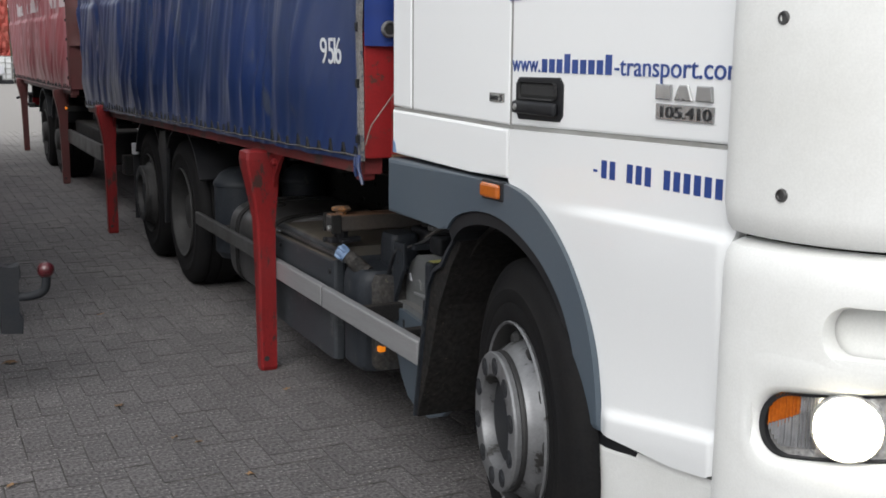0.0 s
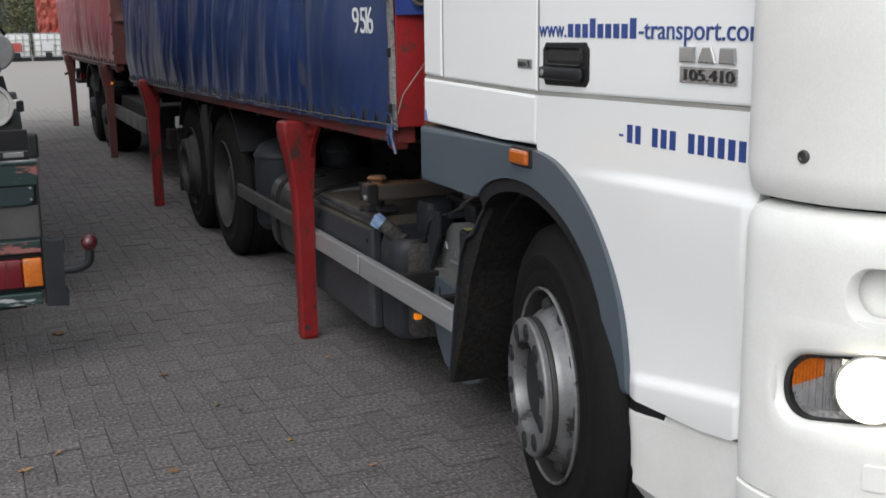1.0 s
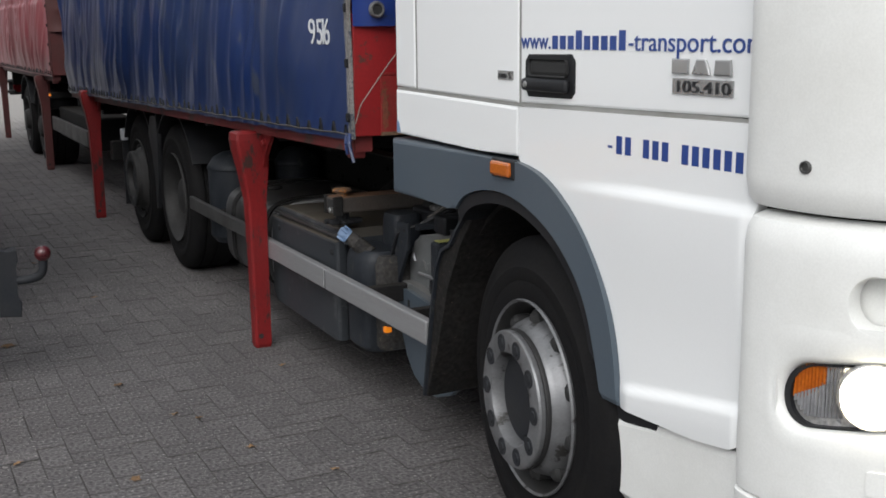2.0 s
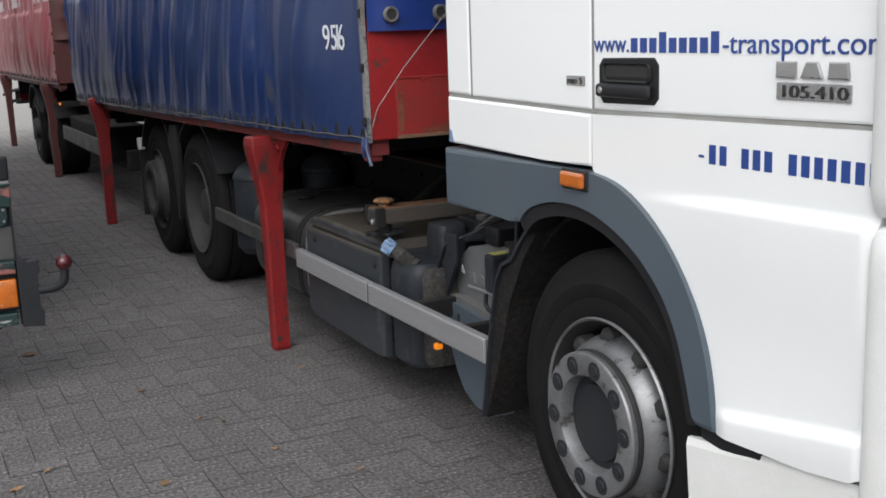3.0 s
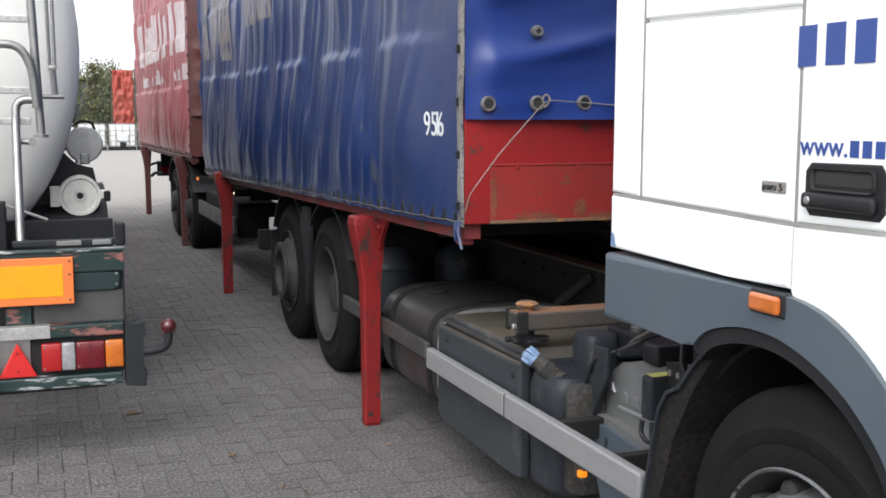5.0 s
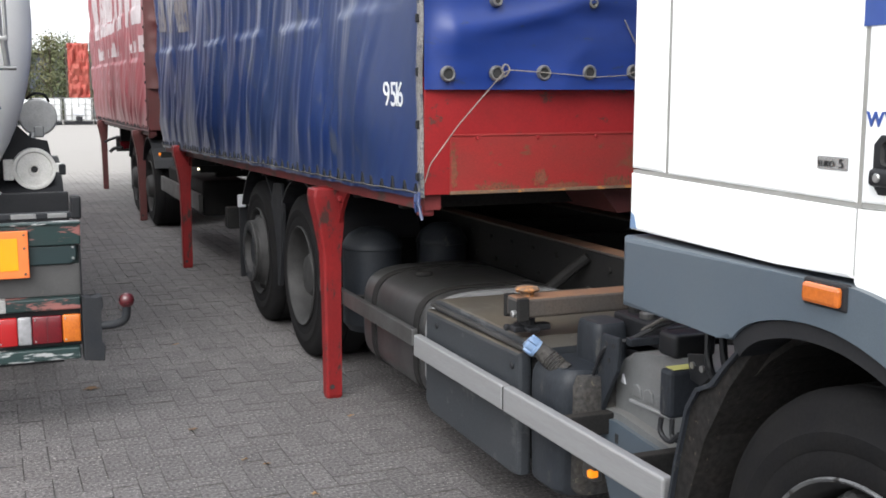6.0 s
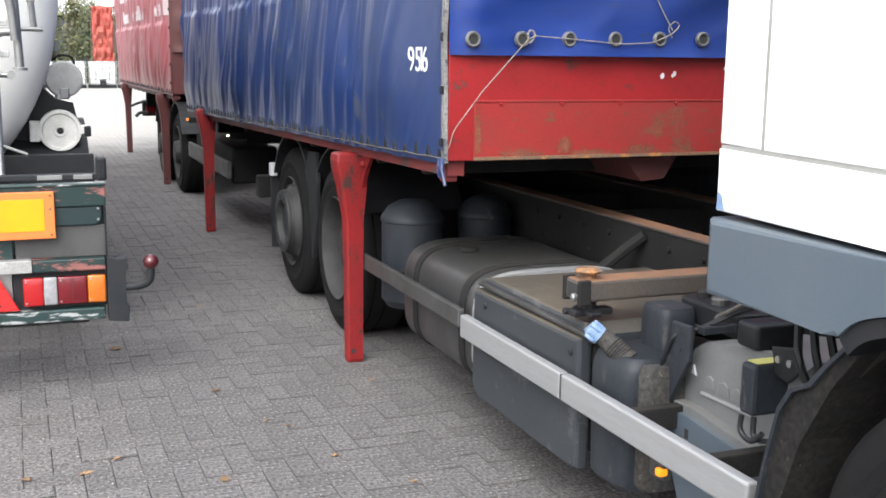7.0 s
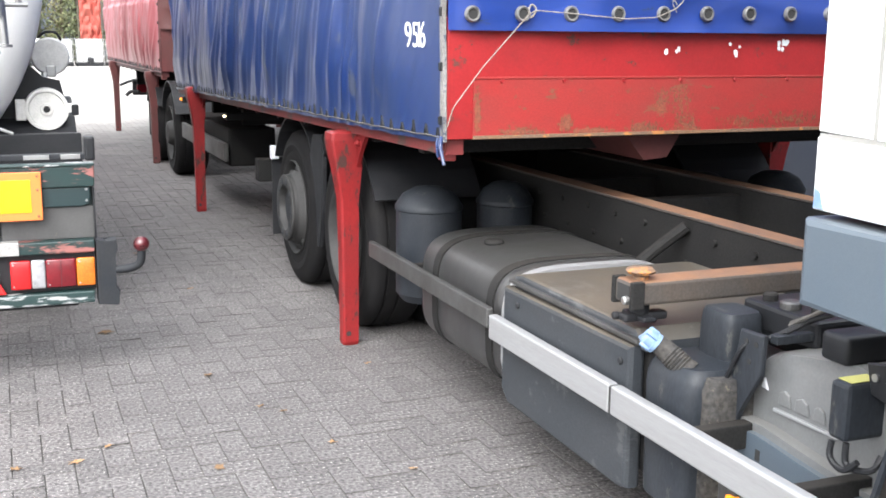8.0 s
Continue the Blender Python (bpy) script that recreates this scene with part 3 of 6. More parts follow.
def swap_body(name, label, y0, y1, x0, legs, tarp, frontpaint, frame_paint, legpaint, s, slope, front_detail):
    b = thing(name, label, "swap body", "swap bodies on folding legs")
    X1 = x0 + 2.55
    def zlow(y):
        return 1.112 - slope * y
    top = 3.72
    bm, fx = curtain(y0 + 0.004, y1, zlow, top, s, x0, 0.040)
    side = part("tarpaulin", bm, tarp, b, smooth=True)
    # the far side, back and roof of the cover
    part("tarpaulin", box(X1 - 0.02, X1, y0 + 0.02, y1, 1.11, top, 0.004), tarp, b)
    part("tarpaulin", box(x0 + 0.01, X1 - 0.01, y1 - 0.03, y1 - 0.004, 1.13, top, 0.004), tarp, b)
    bm = bmesh.new()
    loft(bm, [[(x0 - 0.01, y, top - 0.02), (x0 + 0.06, y, top + 0.035), (X1 - 0.06, y, top + 0.035), (X1 + 0.005, y, top - 0.02)] for y in (y0 + 0.003, y1)])
    part("roof_tarpaulin", bm, tarp, b)
    # floor frame: edge beams, cross members and the floor itself
    for xa in (x0 + 0.012, X1 - 0.082):
        bm = bmesh.new()
        loft(bm, [[(xa, y, zlow(y) - 0.048), (xa + 0.07, y, zlow(y) - 0.048), (xa + 0.07, y, zlow(y) + 0.055), (xa, y, zlow(y) + 0.055)] for y in (y0 + 0.03, y1 - 0.02)])
        part("edge_beam", bm, frame_paint, b)
    for k in range(10):
        y = y0 + 0.5 + k * (y1 - y0 - 1.0) / 9
        part("cross_member", box(x0 + 0.085, X1 - 0.085, y - 0.03, y + 0.03, 1.03 - slope * y, 1.115 - slope * y, 0.004), M_UNDER, b)
    bm = bmesh.new()
    loft(bm, [[(x0 + 0.085, y, zlow(y) + 0.005), (X1 - 0.085, y, zlow(y) + 0.005), (X1 - 0.085, y, zlow(y) + 0.045), (x0 + 0.085, y, zlow(y) + 0.045)] for y in (y0 + 0.03, y1 - 0.02)])
    part("floor_panel", bm, M_UNDER, b)
    for ly in legs:
        leg(b, x0 - 0.0, ly, -1, legpaint)
        leg(b, X1, ly, 1, legpaint)
    # lacing cord along the foot of the side curtain, with a loop at each hook
    bm = bmesh.new()
    pts = []
    n = int((y1 - y0) / 0.12)
    for i in range(n + 1):
        y = y0 + 0.03 + (y1 - y0 - 0.05) * i / n
        pts.append((fx(y, zlow(y) + 0.02) - 0.012, y, zlow(y) + 0.022 + (0.002 if i % 2 else -0.002)))
    tube(bm, pts, 0.0035, 6)
    part("lacing_cord", bm, M_CORD, side)
    for i in range(0, n):
        y = y0 + 0.06 + (y1 - y0 - 0.1) * i / n
        z = zlow(y) + 0.03
        xx = fx(y, z) - 0.007
        h, w = 0.026 + 0.008 * (i % 3), 0.017 + 0.004 * (i % 2)
        part("lacing_pleat", slab([(y - w, z - 0.012), (y - w + 0.009, z - 0.014), (y + 0.002, z + h * 0.55), (y + w - 0.006, z - 0.014), (y + w, z - 0.011), (y + 0.003, z + h)], xx - 0.002, xx + 0.006, 0), M_BLACK, side)
    # front corner posts with a laced canvas edge
    for xa in (x0 + 0.002, X1 - 0.062):
        part("corner_post", box(xa, xa + 0.06, y0 + 0.045, y0 + 0.095, zlow(y0) - 0.075, top - 0.02, 0.008), frame_paint, b)
    bm = bmesh.new()
    pts = [(x0 - 0.008 + 0.006 * noise.noise((z * 4, 1, s)), y0 + 0.012 + 0.012 * noise.noise((z * 3, 5, s)), z) for z in [1.14 + 0.08 * k for k in range(32)]]
    for k, p in enumerate(pts[:-1]):
        q = pts[k + 1]
        loft(bm, [[(p[0] - 0.010, p[1] - 0.014, p[2]), (p[0] + 0.004, p[1] - 0.018, p[2]), (p[0] + 0.004, p[1] + 0.016, p[2]), (p[0] - 0.010, p[1] + 0.014, p[2])],
                  [(q[0] - 0.010, q[1] - 0.014, q[2]), (q[0] + 0.004, q[1] - 0.018, q[2]), (q[0] + 0.004, q[1] + 0.016, q[2]), (q[0] - 0.010, q[1] + 0.014, q[2])]])
    part("canvas_edge", bm, M_STRAP if front_detail else M_DARKRED, side, "laced canvas edge")
    for z in [1.22 + 0.20 * k for k in range(12)]:
        bm = bmesh.new()
        bx(bm, x0 - 0.030, x0 - 0.008, y0 + 0.004, y0 + 0.018, z - 0.016, z + 0.016, 0.003, 1)
        part("toggle", bm, M_BLACK, side)
    # headboard
    zf = zlow(y0)
    part("headboard", box(x0 + 0.001, X1 - 0.001, y0 + 0.0, y0 + 0.04, zf + 0.012, 1.60, 0.004), frontpaint, b, "scratched red steel headboard")
    if front_detail:
        part("wear_plate", box(x0 + 0.105, X1 - 0.105, y0 - 0.010, y0 - 0.002, zf + 0.016, 1.372, 0.002), M_REDPLATE, b, "rust-stained red wear plate with a bolted top edge")
        part("plate_edge", box(x0 + 0.105, X1 - 0.105, y0 - 0.013, y0 - 0.002, 1.373, 1.381, 0.002), M_REDPLATE, b)
        for k in range(9):
            part("bolt_head", rod(bmesh.new(), 0.009, y0 - 0.016, y0 - 0.008, "y", (x0 + 0.22 + 0.265 * k, 0, 1.366), 8, 0.002), M_RED, b)
        rnd = random.Random(31)
        bm = bmesh.new()
        count = 0
        for xx, zz, rx, rz in ((1.02, 1.30, 0.05, 0.075), (0.93, 1.27, 0.035, 0.055), (0.62, 1.165, 0.10, 0.020), (0.30, 1.172, 0.09, 0.024), (0.86, 1.175, 0.10, 0.024), (1.05, 1.19, 0.07, 0.05), (1.34, 1.19, 0.14, 0.03), (0.50, 1.20, 0.03, 0.03), (0.12, 1.25, 0.012, 0.09), (1.6, 1.2, 0.2, 0.04), (1.95, 1.22, 0.15, 0.05)):
            for k in range(150):
                count += 1
                px0, pz0, r = x0 + xx + rnd.gauss(0, 0.45) * rx, zz + rnd.gauss(0, 0.45) * rz, rnd.uniform(0.0015, 0.0065)
                pz0 = min(max(pz0, zf + 0.034), 1.358)
                ph = rnd.uniform(0, 6.28)
                bm.faces.new([bm.verts.new((px0 + 0.8 * r * math.cos(ph + j * math.pi / 3.5) * rnd.uniform(0.5, 1.3), y0 - 0.0104 - 0.000002 * count, pz0 + 1.5 * r * math.sin(ph + j * math.pi / 3.5) * rnd.uniform(0.5, 1.3))) for j in range(7)])
        part("plate_foot", box(x0 + 0.105, X1 - 0.105, y0 - 0.0115, y0 - 0.003, zf + 0.0125, zf + 0.026, 0.001), M_RUST, b, "rusted lower plate edge")
        stain = part("rust_stain", bm, M_RUSTSPOT, b, "brown rust stains on the plate")
        stain["kind"] = "stuff"
    # front flap of the cover with its eyelets
    bm = bmesh.new()
    nx, nz, rows = 130, 120, []
    for i in range(nx + 1):
        x = x0 - 0.004 + 2.558 * i / nx
        row = []
        for k in range(nz + 1):
            z = 1.553 + (top - 1.553) * k / nz
            e = ease(0, 0.12, x - x0) * ease(0, 0.12, x0 + 2.55 - x)
            r = noise.noise((x * 0.9, z * 3.4 + 0.5 * noise.noise((x * 1.2, z * 0.8, 3)), s + 2))
            r2 = noise.noise((x * 1.7, z * 5.5, s + 4))
            r3 = noise.noise((x * 4.0 + z, z * 7.0, s + 9))
            fold = 0.030 / (1 + (4.5 * r) ** 2) + 0.012 / (1 + (4 * r2) ** 2) + 0.006 * r3
            y = y0 - 0.014 - e * fold - 0.004 * math.sin((x - x0) * 15) * (1 - ease(0, 0.12, z - 1.553))
            row.append(bm.verts.new((x, y, z)))
        rows.append(row)
    for a, c in zip(rows, rows[1:]):
        for k in range(nz):
            bm.faces.new((a[k], a[k + 1], c[k + 1], c[k]))
    # the red body's flap is coloured dark for the blue body's shadow
    flap = part("front_flap", bm, M_BLUEFRONT if front_detail else M_DARKRED, b, "glossy blue front flap with steel eyelets" if front_detail else "", smooth=True)
    return b, side, fx, flap


def blue_body():
    y0 = -1.264
    b, side, fx, flap = swap_body("swap_body", "blue tarpaulin swap body on red folding legs, wrinkled cover", y0, 5.55, 0.0, (0.0, 4.40), M_BLUE, M_RED, M_FRAMERED, M_LEGRED, 3.0, 0.0185, True)
    for text, ya, yb in (("9", -0.925, -0.972), ("5", -0.981, -1.023), ("1", -1.026, -1.037), ("6", -1.038, -1.085)):
        bm = letters(text, 0.098, 0.0, 1.487, 0.0, 0.001)
        lo, hi = min(v.co.y for v in bm.verts), max(v.co.y for v in bm.verts)
        for v in bm.verts:
            v.co.y = ya + (hi - v.co.y) / (hi - lo) * (yb - ya)
            v.co.x += fx(v.co.y, v.co.z) - 0.003
        part("stencil_digit", bm, M_NUMBER, side, "white stencilled digit")
    for ya, yb, za, zb in ((5.15, 4.75, 2.05, 2.95), (4.62, 4.25, 2.02, 2.95), (4.12, 3.60, 2.0, 2.95), (2.95, 2.45, 2.20, 2.75), (2.32, 1.98, 2.20, 2.75), (1.85, 1.45, 2.33, 2.8), (1.32, 0.95, 2.36, 2.8)):
        bm = bmesh.new()
        print_patch(bm, fx, ya, yb, za, zb)
        part("faded_print", bm, M_FADEDBLUE, side, "pale worn print")
    for k in range(11):
        x = 0.080 + 0.2045 * k
        bm = bmesh.new()
        lathe(bm, [(0.019, -0.003), (0.0205, -0.009), (0.026, -0.010), (0.0305, -0.003), (0.0305, 0.008)], 24, "y", (x, y0 - 0.046, 1.612 + 0.003 * k))
        part("eyelet", bm, M_EYELET, flap, "dull steel eyelet", smooth=True)
        # dark disc for the shade inside the eyelet
        part("eyelet_hole", rod(bmesh.new(), 0.0195, y0 - 0.0505, y0 - 0.030, "y", (x, 0, 1.612 + 0.003 * k), 16), M_GAPSHADE, flap)
    for k in range(6):
        bm = bmesh.new()
        at = (0.284 + 0.42 * k, y0 - 0.046, 1.890 + 0.003 * k)
        lathe(bm, [(0.010, -0.004), (0.013, -0.010), (0.020, -0.009), (0.024, 0.004), (0.024, 0.02)], 18, "y", at)
        part("eyelet", bm, M_EYELET, flap, smooth=True)
        part("eyelet_hole", rod(bmesh.new(), 0.0105, at[1] - 0.006, at[1] + 0.01, "y", (at[0], 0, at[2]), 12), M_GAPSHADE, flap)
    bm = bmesh.new()
    e = y0 - 0.058
    tube(bm, [(-0.004, y0 - 0.02, 1.20), (0.006, e + 0.01, 1.27), (0.12, e, 1.42), (0.305, e, 1.615), (0.33, e - 0.006, 1.628), (0.50, e, 1.618), (0.72, e, 1.602), (0.86, e, 1.61), (0.945, e - 0.004, 1.645),
               (0.985, e, 1.68), (0.96, e, 1.70), (0.925, e, 1.67), (0.95, e, 1.63)], 0.0024, 6)
    tube(bm, [(0.95, e, 1.66), (0.90, e + 0.006, 1.74), (0.85, e + 0.01, 1.83)], 0.0024, 6)
    tube(bm, [(0.316, e + 0.004, 1.60), (0.300, e + 0.004, 1.63), (0.318, e + 0.004, 1.655), (0.340, e + 0.004, 1.63), (0.318, e, 1.605)], 0.004, 6)
    part("rope", bm, M_ROPE, flap, "thin grey rope")
    bm = bmesh.new()
    for k, (dy, dz) in enumerate(((0.0, 0.0), (0.025, -0.02), (-0.012, -0.045))):
        tube(bm, [(-0.014, y0 + 0.02 + dy, 1.16), (-0.024, y0 + 0.015 + dy, 1.12), (-0.016, y0 + dy * 1.6, 1.10 + dz)], 0.007, 7)
    part("rope_end", bm, M_BLUE, side, "knotted blue cover end")
    # chips in the headboard's paint
    rnd = random.Random(8)
    for k in range(13):
        x, z = rnd.choice((0.93, 1.0, 1.26, 1.29, 1.5, 1.53)) + rnd.uniform(-0.02, 0.02), 1.49 + rnd.uniform(-0.035, 0.03)
        r = rnd.uniform(0.006, 0.013)
        bm = bmesh.new()
        bm.faces.new([bm.verts.new((x + r * math.cos(a) * rnd.uniform(0.7, 1.2), y0 - 0.0035 - 0.0001 * k, z + 1.3 * r * math.sin(a) * rnd.uniform(0.7, 1.2))) for a in [k * math.pi / 4 for k in range(8)]])
        part("paint_chip", bm, M_NUMBER, b, "pale chipped spot")
    # guide tunnel under the floor
    bm = bmesh.new()
    loft(bm, [[(0.84, y, 1.135), (1.10, y, 1.135), (1.04, y, 1.04), (0.93, y, 1.03)] for y in (y0 + 0.10, y0 + 0.9)])
    part("guide_rail", bm, M_DARKRED, b)


def red_body():
    b, side, fx, flap = swap_body("swap_body", "faded red tarpaulin swap body with worn white print", 7.33, 13.55, 0.10, (8.12, 12.60), M_REDTARP, M_DARKRED, M_DARKRED, M_DARKRED, 21.0, 0.004, False)
    y = 12.5
    for k in range(8):
        w = 0.56
        bm = bmesh.new()
        if k in (1, 4):
            print_patch(bm, fx, y, y - w * 0.36, 2.27, 2.89, 6)
            print_patch(bm, fx, y - w * 0.62, y - w * 0.95, 2.27, 2.89, 6)
            print_patch(bm, fx, y - w * 0.36, y - w * 0.62, 2.74, 2.89, 4, m=5)
        else:
            print_patch(bm, fx, y, y - w * 0.82, 2.27, 2.89 - 0.06 * (k % 3), 8)
        part("faded_print", bm, M_FADED, side, "worn white print")
        y -= 0.65
    y = 12.4
    for k in range(13):
        if k not in (3, 9):
            bm = bmesh.new()
            print_patch(bm, fx, y, y - 0.26, 1.96, 1.96 + (0.13 if k % 3 else 0.18), 5, m=6)
            part("faded_print", bm, M_FADED, side, "worn white print")
        y -= 0.40


# ---- wheels ----
def wheel(parent, name, x, y, r, width, kind, side=-1):
    """A lorry wheel; its origin is on the hub line, at the outer face. kind: steer (nave stands out), drive (deep dish), trailer."""
    s = -side  # inward
    w = part(name, lathe(bmesh.new(), [(0.275, 0.016 * s), (0.285, 0.004 * s), (0.32, -0.004 * s), (0.345, -0.002 * s), (0.35, -0.005 * s), (0.385, -0.006 * s), (0.39, -0.002 * s), (r - 0.055, 0.004 * s), (r - 0.03, 0.012 * s), (r - 0.008, 0.028 * s), (r, 0.05 * s),
              (r, width * 0.24 * s), (r - 0.012, width * 0.25 * s), (r - 0.012, width * 0.28 * s), (r, width * 0.29 * s), (r, width * 0.48 * s), (r - 0.012, width * 0.49 * s), (r - 0.012, width * 0.52 * s),
              (r, width * 0.53 * s), (r, width * 0.9 * s), (r - 0.03, width * s), (0.30, width * s), (0.285, (width - 0.02) * s)], 64), M_TYRE, parent, "black rubber tyre on a steel wheel", smooth=True, loc=(x, y, r))
    paint = M_RIM if kind == "steer" else M_OLDRIM
    bm = bmesh.new()
    lathe(bm, [(0.286, 0.006 * s), (0.290, -0.004 * s), (0.286, -0.010 * s), (0.280, -0.004 * s), (0.276, 0.014 * s), (0.266, 0.03 * s), (0.260, 0.06 * s), (0.258, 0.10 * s), (0.255, 0.22 * s)], 56)
    # front rims: the barrel is coloured dark for the shade behind the disc
    part("rim", bm, M_RIMSHADE if kind == "steer" else paint, w, smooth=True)
    bm = bmesh.new()
    lathe(bm, [(0.2875, 0.004 * s), (0.2915, -0.005 * s), (0.2875, -0.0115 * s), (0.2815, -0.006 * s), (0.279, 0.006 * s)], 56)
    part("rim_lip", bm, paint, w, "bright worn rim edge" if kind == "steer" else "", smooth=True)
    if kind in ("steer", "nave"):
        bm = bmesh.new()
        lathe(bm, [(0.256, 0.105 * s), (0.246, 0.075 * s), (0.235, 0.030 * s), (0.226, 0.004 * s), (0.214, -0.012 * s), (0.207, -0.024 * s), (0.205, -0.034 * s), (0.199, -0.038 * s), (0.198, -0.043 * s), (0.203, -0.047 * s), (0.2045, -0.060 * s), (0.201, -0.066 * s), (0.195, -0.068 * s), (0.146, -0.068 * s), (0.139, -0.065 * s), (0.132, -0.045 * s), (0.130, -0.02 * s)], 56)
        # dark ring painted in as the shade of the disc's groove
        part("groove", lathe(bmesh.new(), [(0.2065, -0.030 * s), (0.2075, -0.036 * s), (0.2055, -0.0445 * s), (0.2025, -0.0455 * s)], 48), M_RIMSHADE, w, smooth=True)
        disc = part("wheel_disc", bm, paint, w, "worn silver wheel disc" if kind == "steer" else "", smooth=True)
        for k in range(10):
            a = 2 * math.pi * k / 10
            c = (0.0, 0.1675 * math.cos(a), 0.1675 * math.sin(a))
            bm = bmesh.new()
            lathe(bm, [(0.0, -0.0722 * s), (0.013, -0.0722 * s), (0.0150, -0.0696 * s), (0.0215, -0.0696 * s), (0.0245, -0.0706 * s), (0.0260, -0.0702 * s), (0.0265, -0.066 * s)], 16, "x", c)
            part("wheel_nut", bm, M_HUB, disc)
            a += 0.314
            c = (0.028 * s, 0.233 * math.cos(a), 0.233 * math.sin(a))
            # dark dome in place of a shaded vent opening
            part("vent_hole", lathe(bmesh.new(), [(0.0, -0.024 * s), (0.018, -0.022 * s), (0.028, -0.010 * s), (0.031, 0.03 * s)], 14, "x", c), M_GAPSHADE, disc)
        bm = bmesh.new()
        lathe(bm, [(0.131, -0.026 * s), (0.112, -0.026 * s), (0.108, -0.034 * s), (0.09, -0.036 * s), (0.0, -0.037 * s)], 40)
        part("hub", bm, M_HUB, w, "dark hub cap", smooth=True)
    else:
        deep = 0.13 if kind == "drive" else 0.05
        bm = bmesh.new()
        lathe(bm, [(0.257, (deep - 0.03) * s), (0.245, deep * s), (0.20, (deep + 0.015) * s), (0.13, (deep + 0.015) * s)], 40)
        disc = part("wheel_disc", bm, paint, w, smooth=True)
        for k in range(10):
            a = 2 * math.pi * k / 10
            part("wheel_nut", rod(bmesh.new(), 0.016, (deep - 0.02) * s, (deep + 0.014) * s, "x", (0, 0.1675 * math.cos(a), 0.1675 * math.sin(a)), 6), M_HUB, disc)
        bm = bmesh.new()
        lathe(bm, [(0.135, (deep + 0.02) * s), (0.13, (deep - 0.06) * s), (0.11, (deep - 0.09) * s), (0.06, (deep - 0.10) * s), (0, (deep - 0.10) * s)], 32)
        part("hub", bm, M_OLDRIM if kind == "drive" else paint, w, smooth=True)
    return w


CX = 1.275  # the vehicles' middle line
PLAN = [(0.034, -3.215), (0.006, -3.235), (-0.004, -3.29), (0.004, -3.38), (0.032, -3.47), (0.085, -3.555), (0.16, -3.62), (0.28, -3.672), (0.55, -3.72), (CX, -3.75)]


def wrap(plan, levels, thick=0.03):
    """A moulded sheet that follows a plan line; levels: (height, how far it is drawn in)."""
    p = [Vector((*q, 0)) for q in plan]
    nrm = []
    for i in range(len(p)):
        d = (p[min(i + 1, len(p) - 1)] - p[max(i - 1, 0)]).normalized()
        nrm.append(Vector((-d.y, d.x, 0)))
    secs = []
    for z, inset in levels:
        o = [(*(q + m * inset).xy, z) for q, m in zip(p, nrm)]
        i = [(*(q + m * (inset + thick)).xy, z) for q, m in zip(p, nrm)]
        secs.append(o + i[::-1])
    return loft(bmesh.new(), secs)


def dense(plan, n=4):
    """A smoother plan line, by Catmull-Rom."""
    out = []
    for i in range(len(plan) - 1):
        a, b, c, d = (Vector(plan[max(0, min(len(plan) - 1, i + k))]) for k in (-1, 0, 1, 2))
        for k in range(n):
            t = k / n
            v = 0.5 * ((2 * b) + (c - a) * t + (2 * a - 5 * b + 4 * c - d) * t * t + (3 * b - a - 3 * c + d) * t ** 3)
            out.append((v.x, v.y))
    return out + [plan[-1]]


CORNER = dense(PLAN, 6)
CORNER_RUN = list(itertools.accumulate([0.0] + [math.dist(a, c) for a, c in zip(CORNER, CORNER[1:])]))


def plan_point(u, z, d):
    """A point on the cab's corner: u along from the side seam round to the front, height z, d proud of the skin."""
    i = max(0, min(len(CORNER) - 2, int(np.searchsorted(CORNER_RUN, u)) - 1))
    f = (u - CORNER_RUN[i]) / (CORNER_RUN[i + 1] - CORNER_RUN[i])
    a, c = Vector(CORNER[i]), Vector(CORNER[i + 1])
    n = Vector((c.y - a.y, -(c.x - a.x))).normalized()
    xy = a.lerp(c, f) + n * d
    return Vector((xy.x, xy.y, z))


def on_plan(outline, depth0, depth1):
    """A plate bent round the cab's corner: outline of (along, height) pairs, from depth0 out to depth1."""
    bm = slab(outline, 0.0, 1.0, 0)
    bmesh.ops.triangulate(bm, faces=bm.faces)
    for v in bm.verts:
        v.co = plan_point(v.co.y, v.co.z, depth0 + (depth1 - depth0) * v.co.x)
    return bm


def moulded(rings):
    """A smooth moulding between nested outlines of equal length, each at its own depth."""
    bm = bmesh.new()
    rs = [[bm.verts.new(plan_point(u, z, d)) for u, z in o] for o, d in rings]
    n = len(rs[0])
    for a, c in zip(rs, rs[1:]):
        for k in range(n):
            bm.faces.new((a[k], a[(k + 1) % n], c[(k + 1) % n], c[k]))
    return bm


def risen(outline, u0):
    """The lamp's outline, which climbs a little towards the front."""
    return [(u, z + 0.14 * max(0.0, min(u, 0.45) - u0)) for u, z in outline]


def pill(u0, u1, z0, z1, r, n=8, m=44):
    """A rounded oblong as (along, height) pairs."""
    o = []
    for cu, cz, a in ((u1 - r, z1 - r, 0), (u0 + r, z1 - r, 90), (u0 + r, z0 + r, 180), (u1 - r, z0 + r, 270)):
        o += [(cu + r * math.cos(radians(a + 90 * i / n)), cz + r * math.sin(radians(a + 90 * i / n))) for i in range(n + 1)]
        if a in (0, 180):
            e, s = o[-1], (u0 + u1 - 2 * cu)
            o += [(e[0] + s * k / m, e[1]) for k in range(1, m)]
    return o


def joined(meshes):
    out = bmesh.new()
    for m in meshes:
        me = bpy.data.meshes.new("tmp")
        m.to_mesh(me)
        m.free()
        out.from_mesh(me)
        bpy.data.meshes.remove(me)
    bmesh.ops.remove_doubles(out, verts=out.verts, dist=0.0004)
    return out


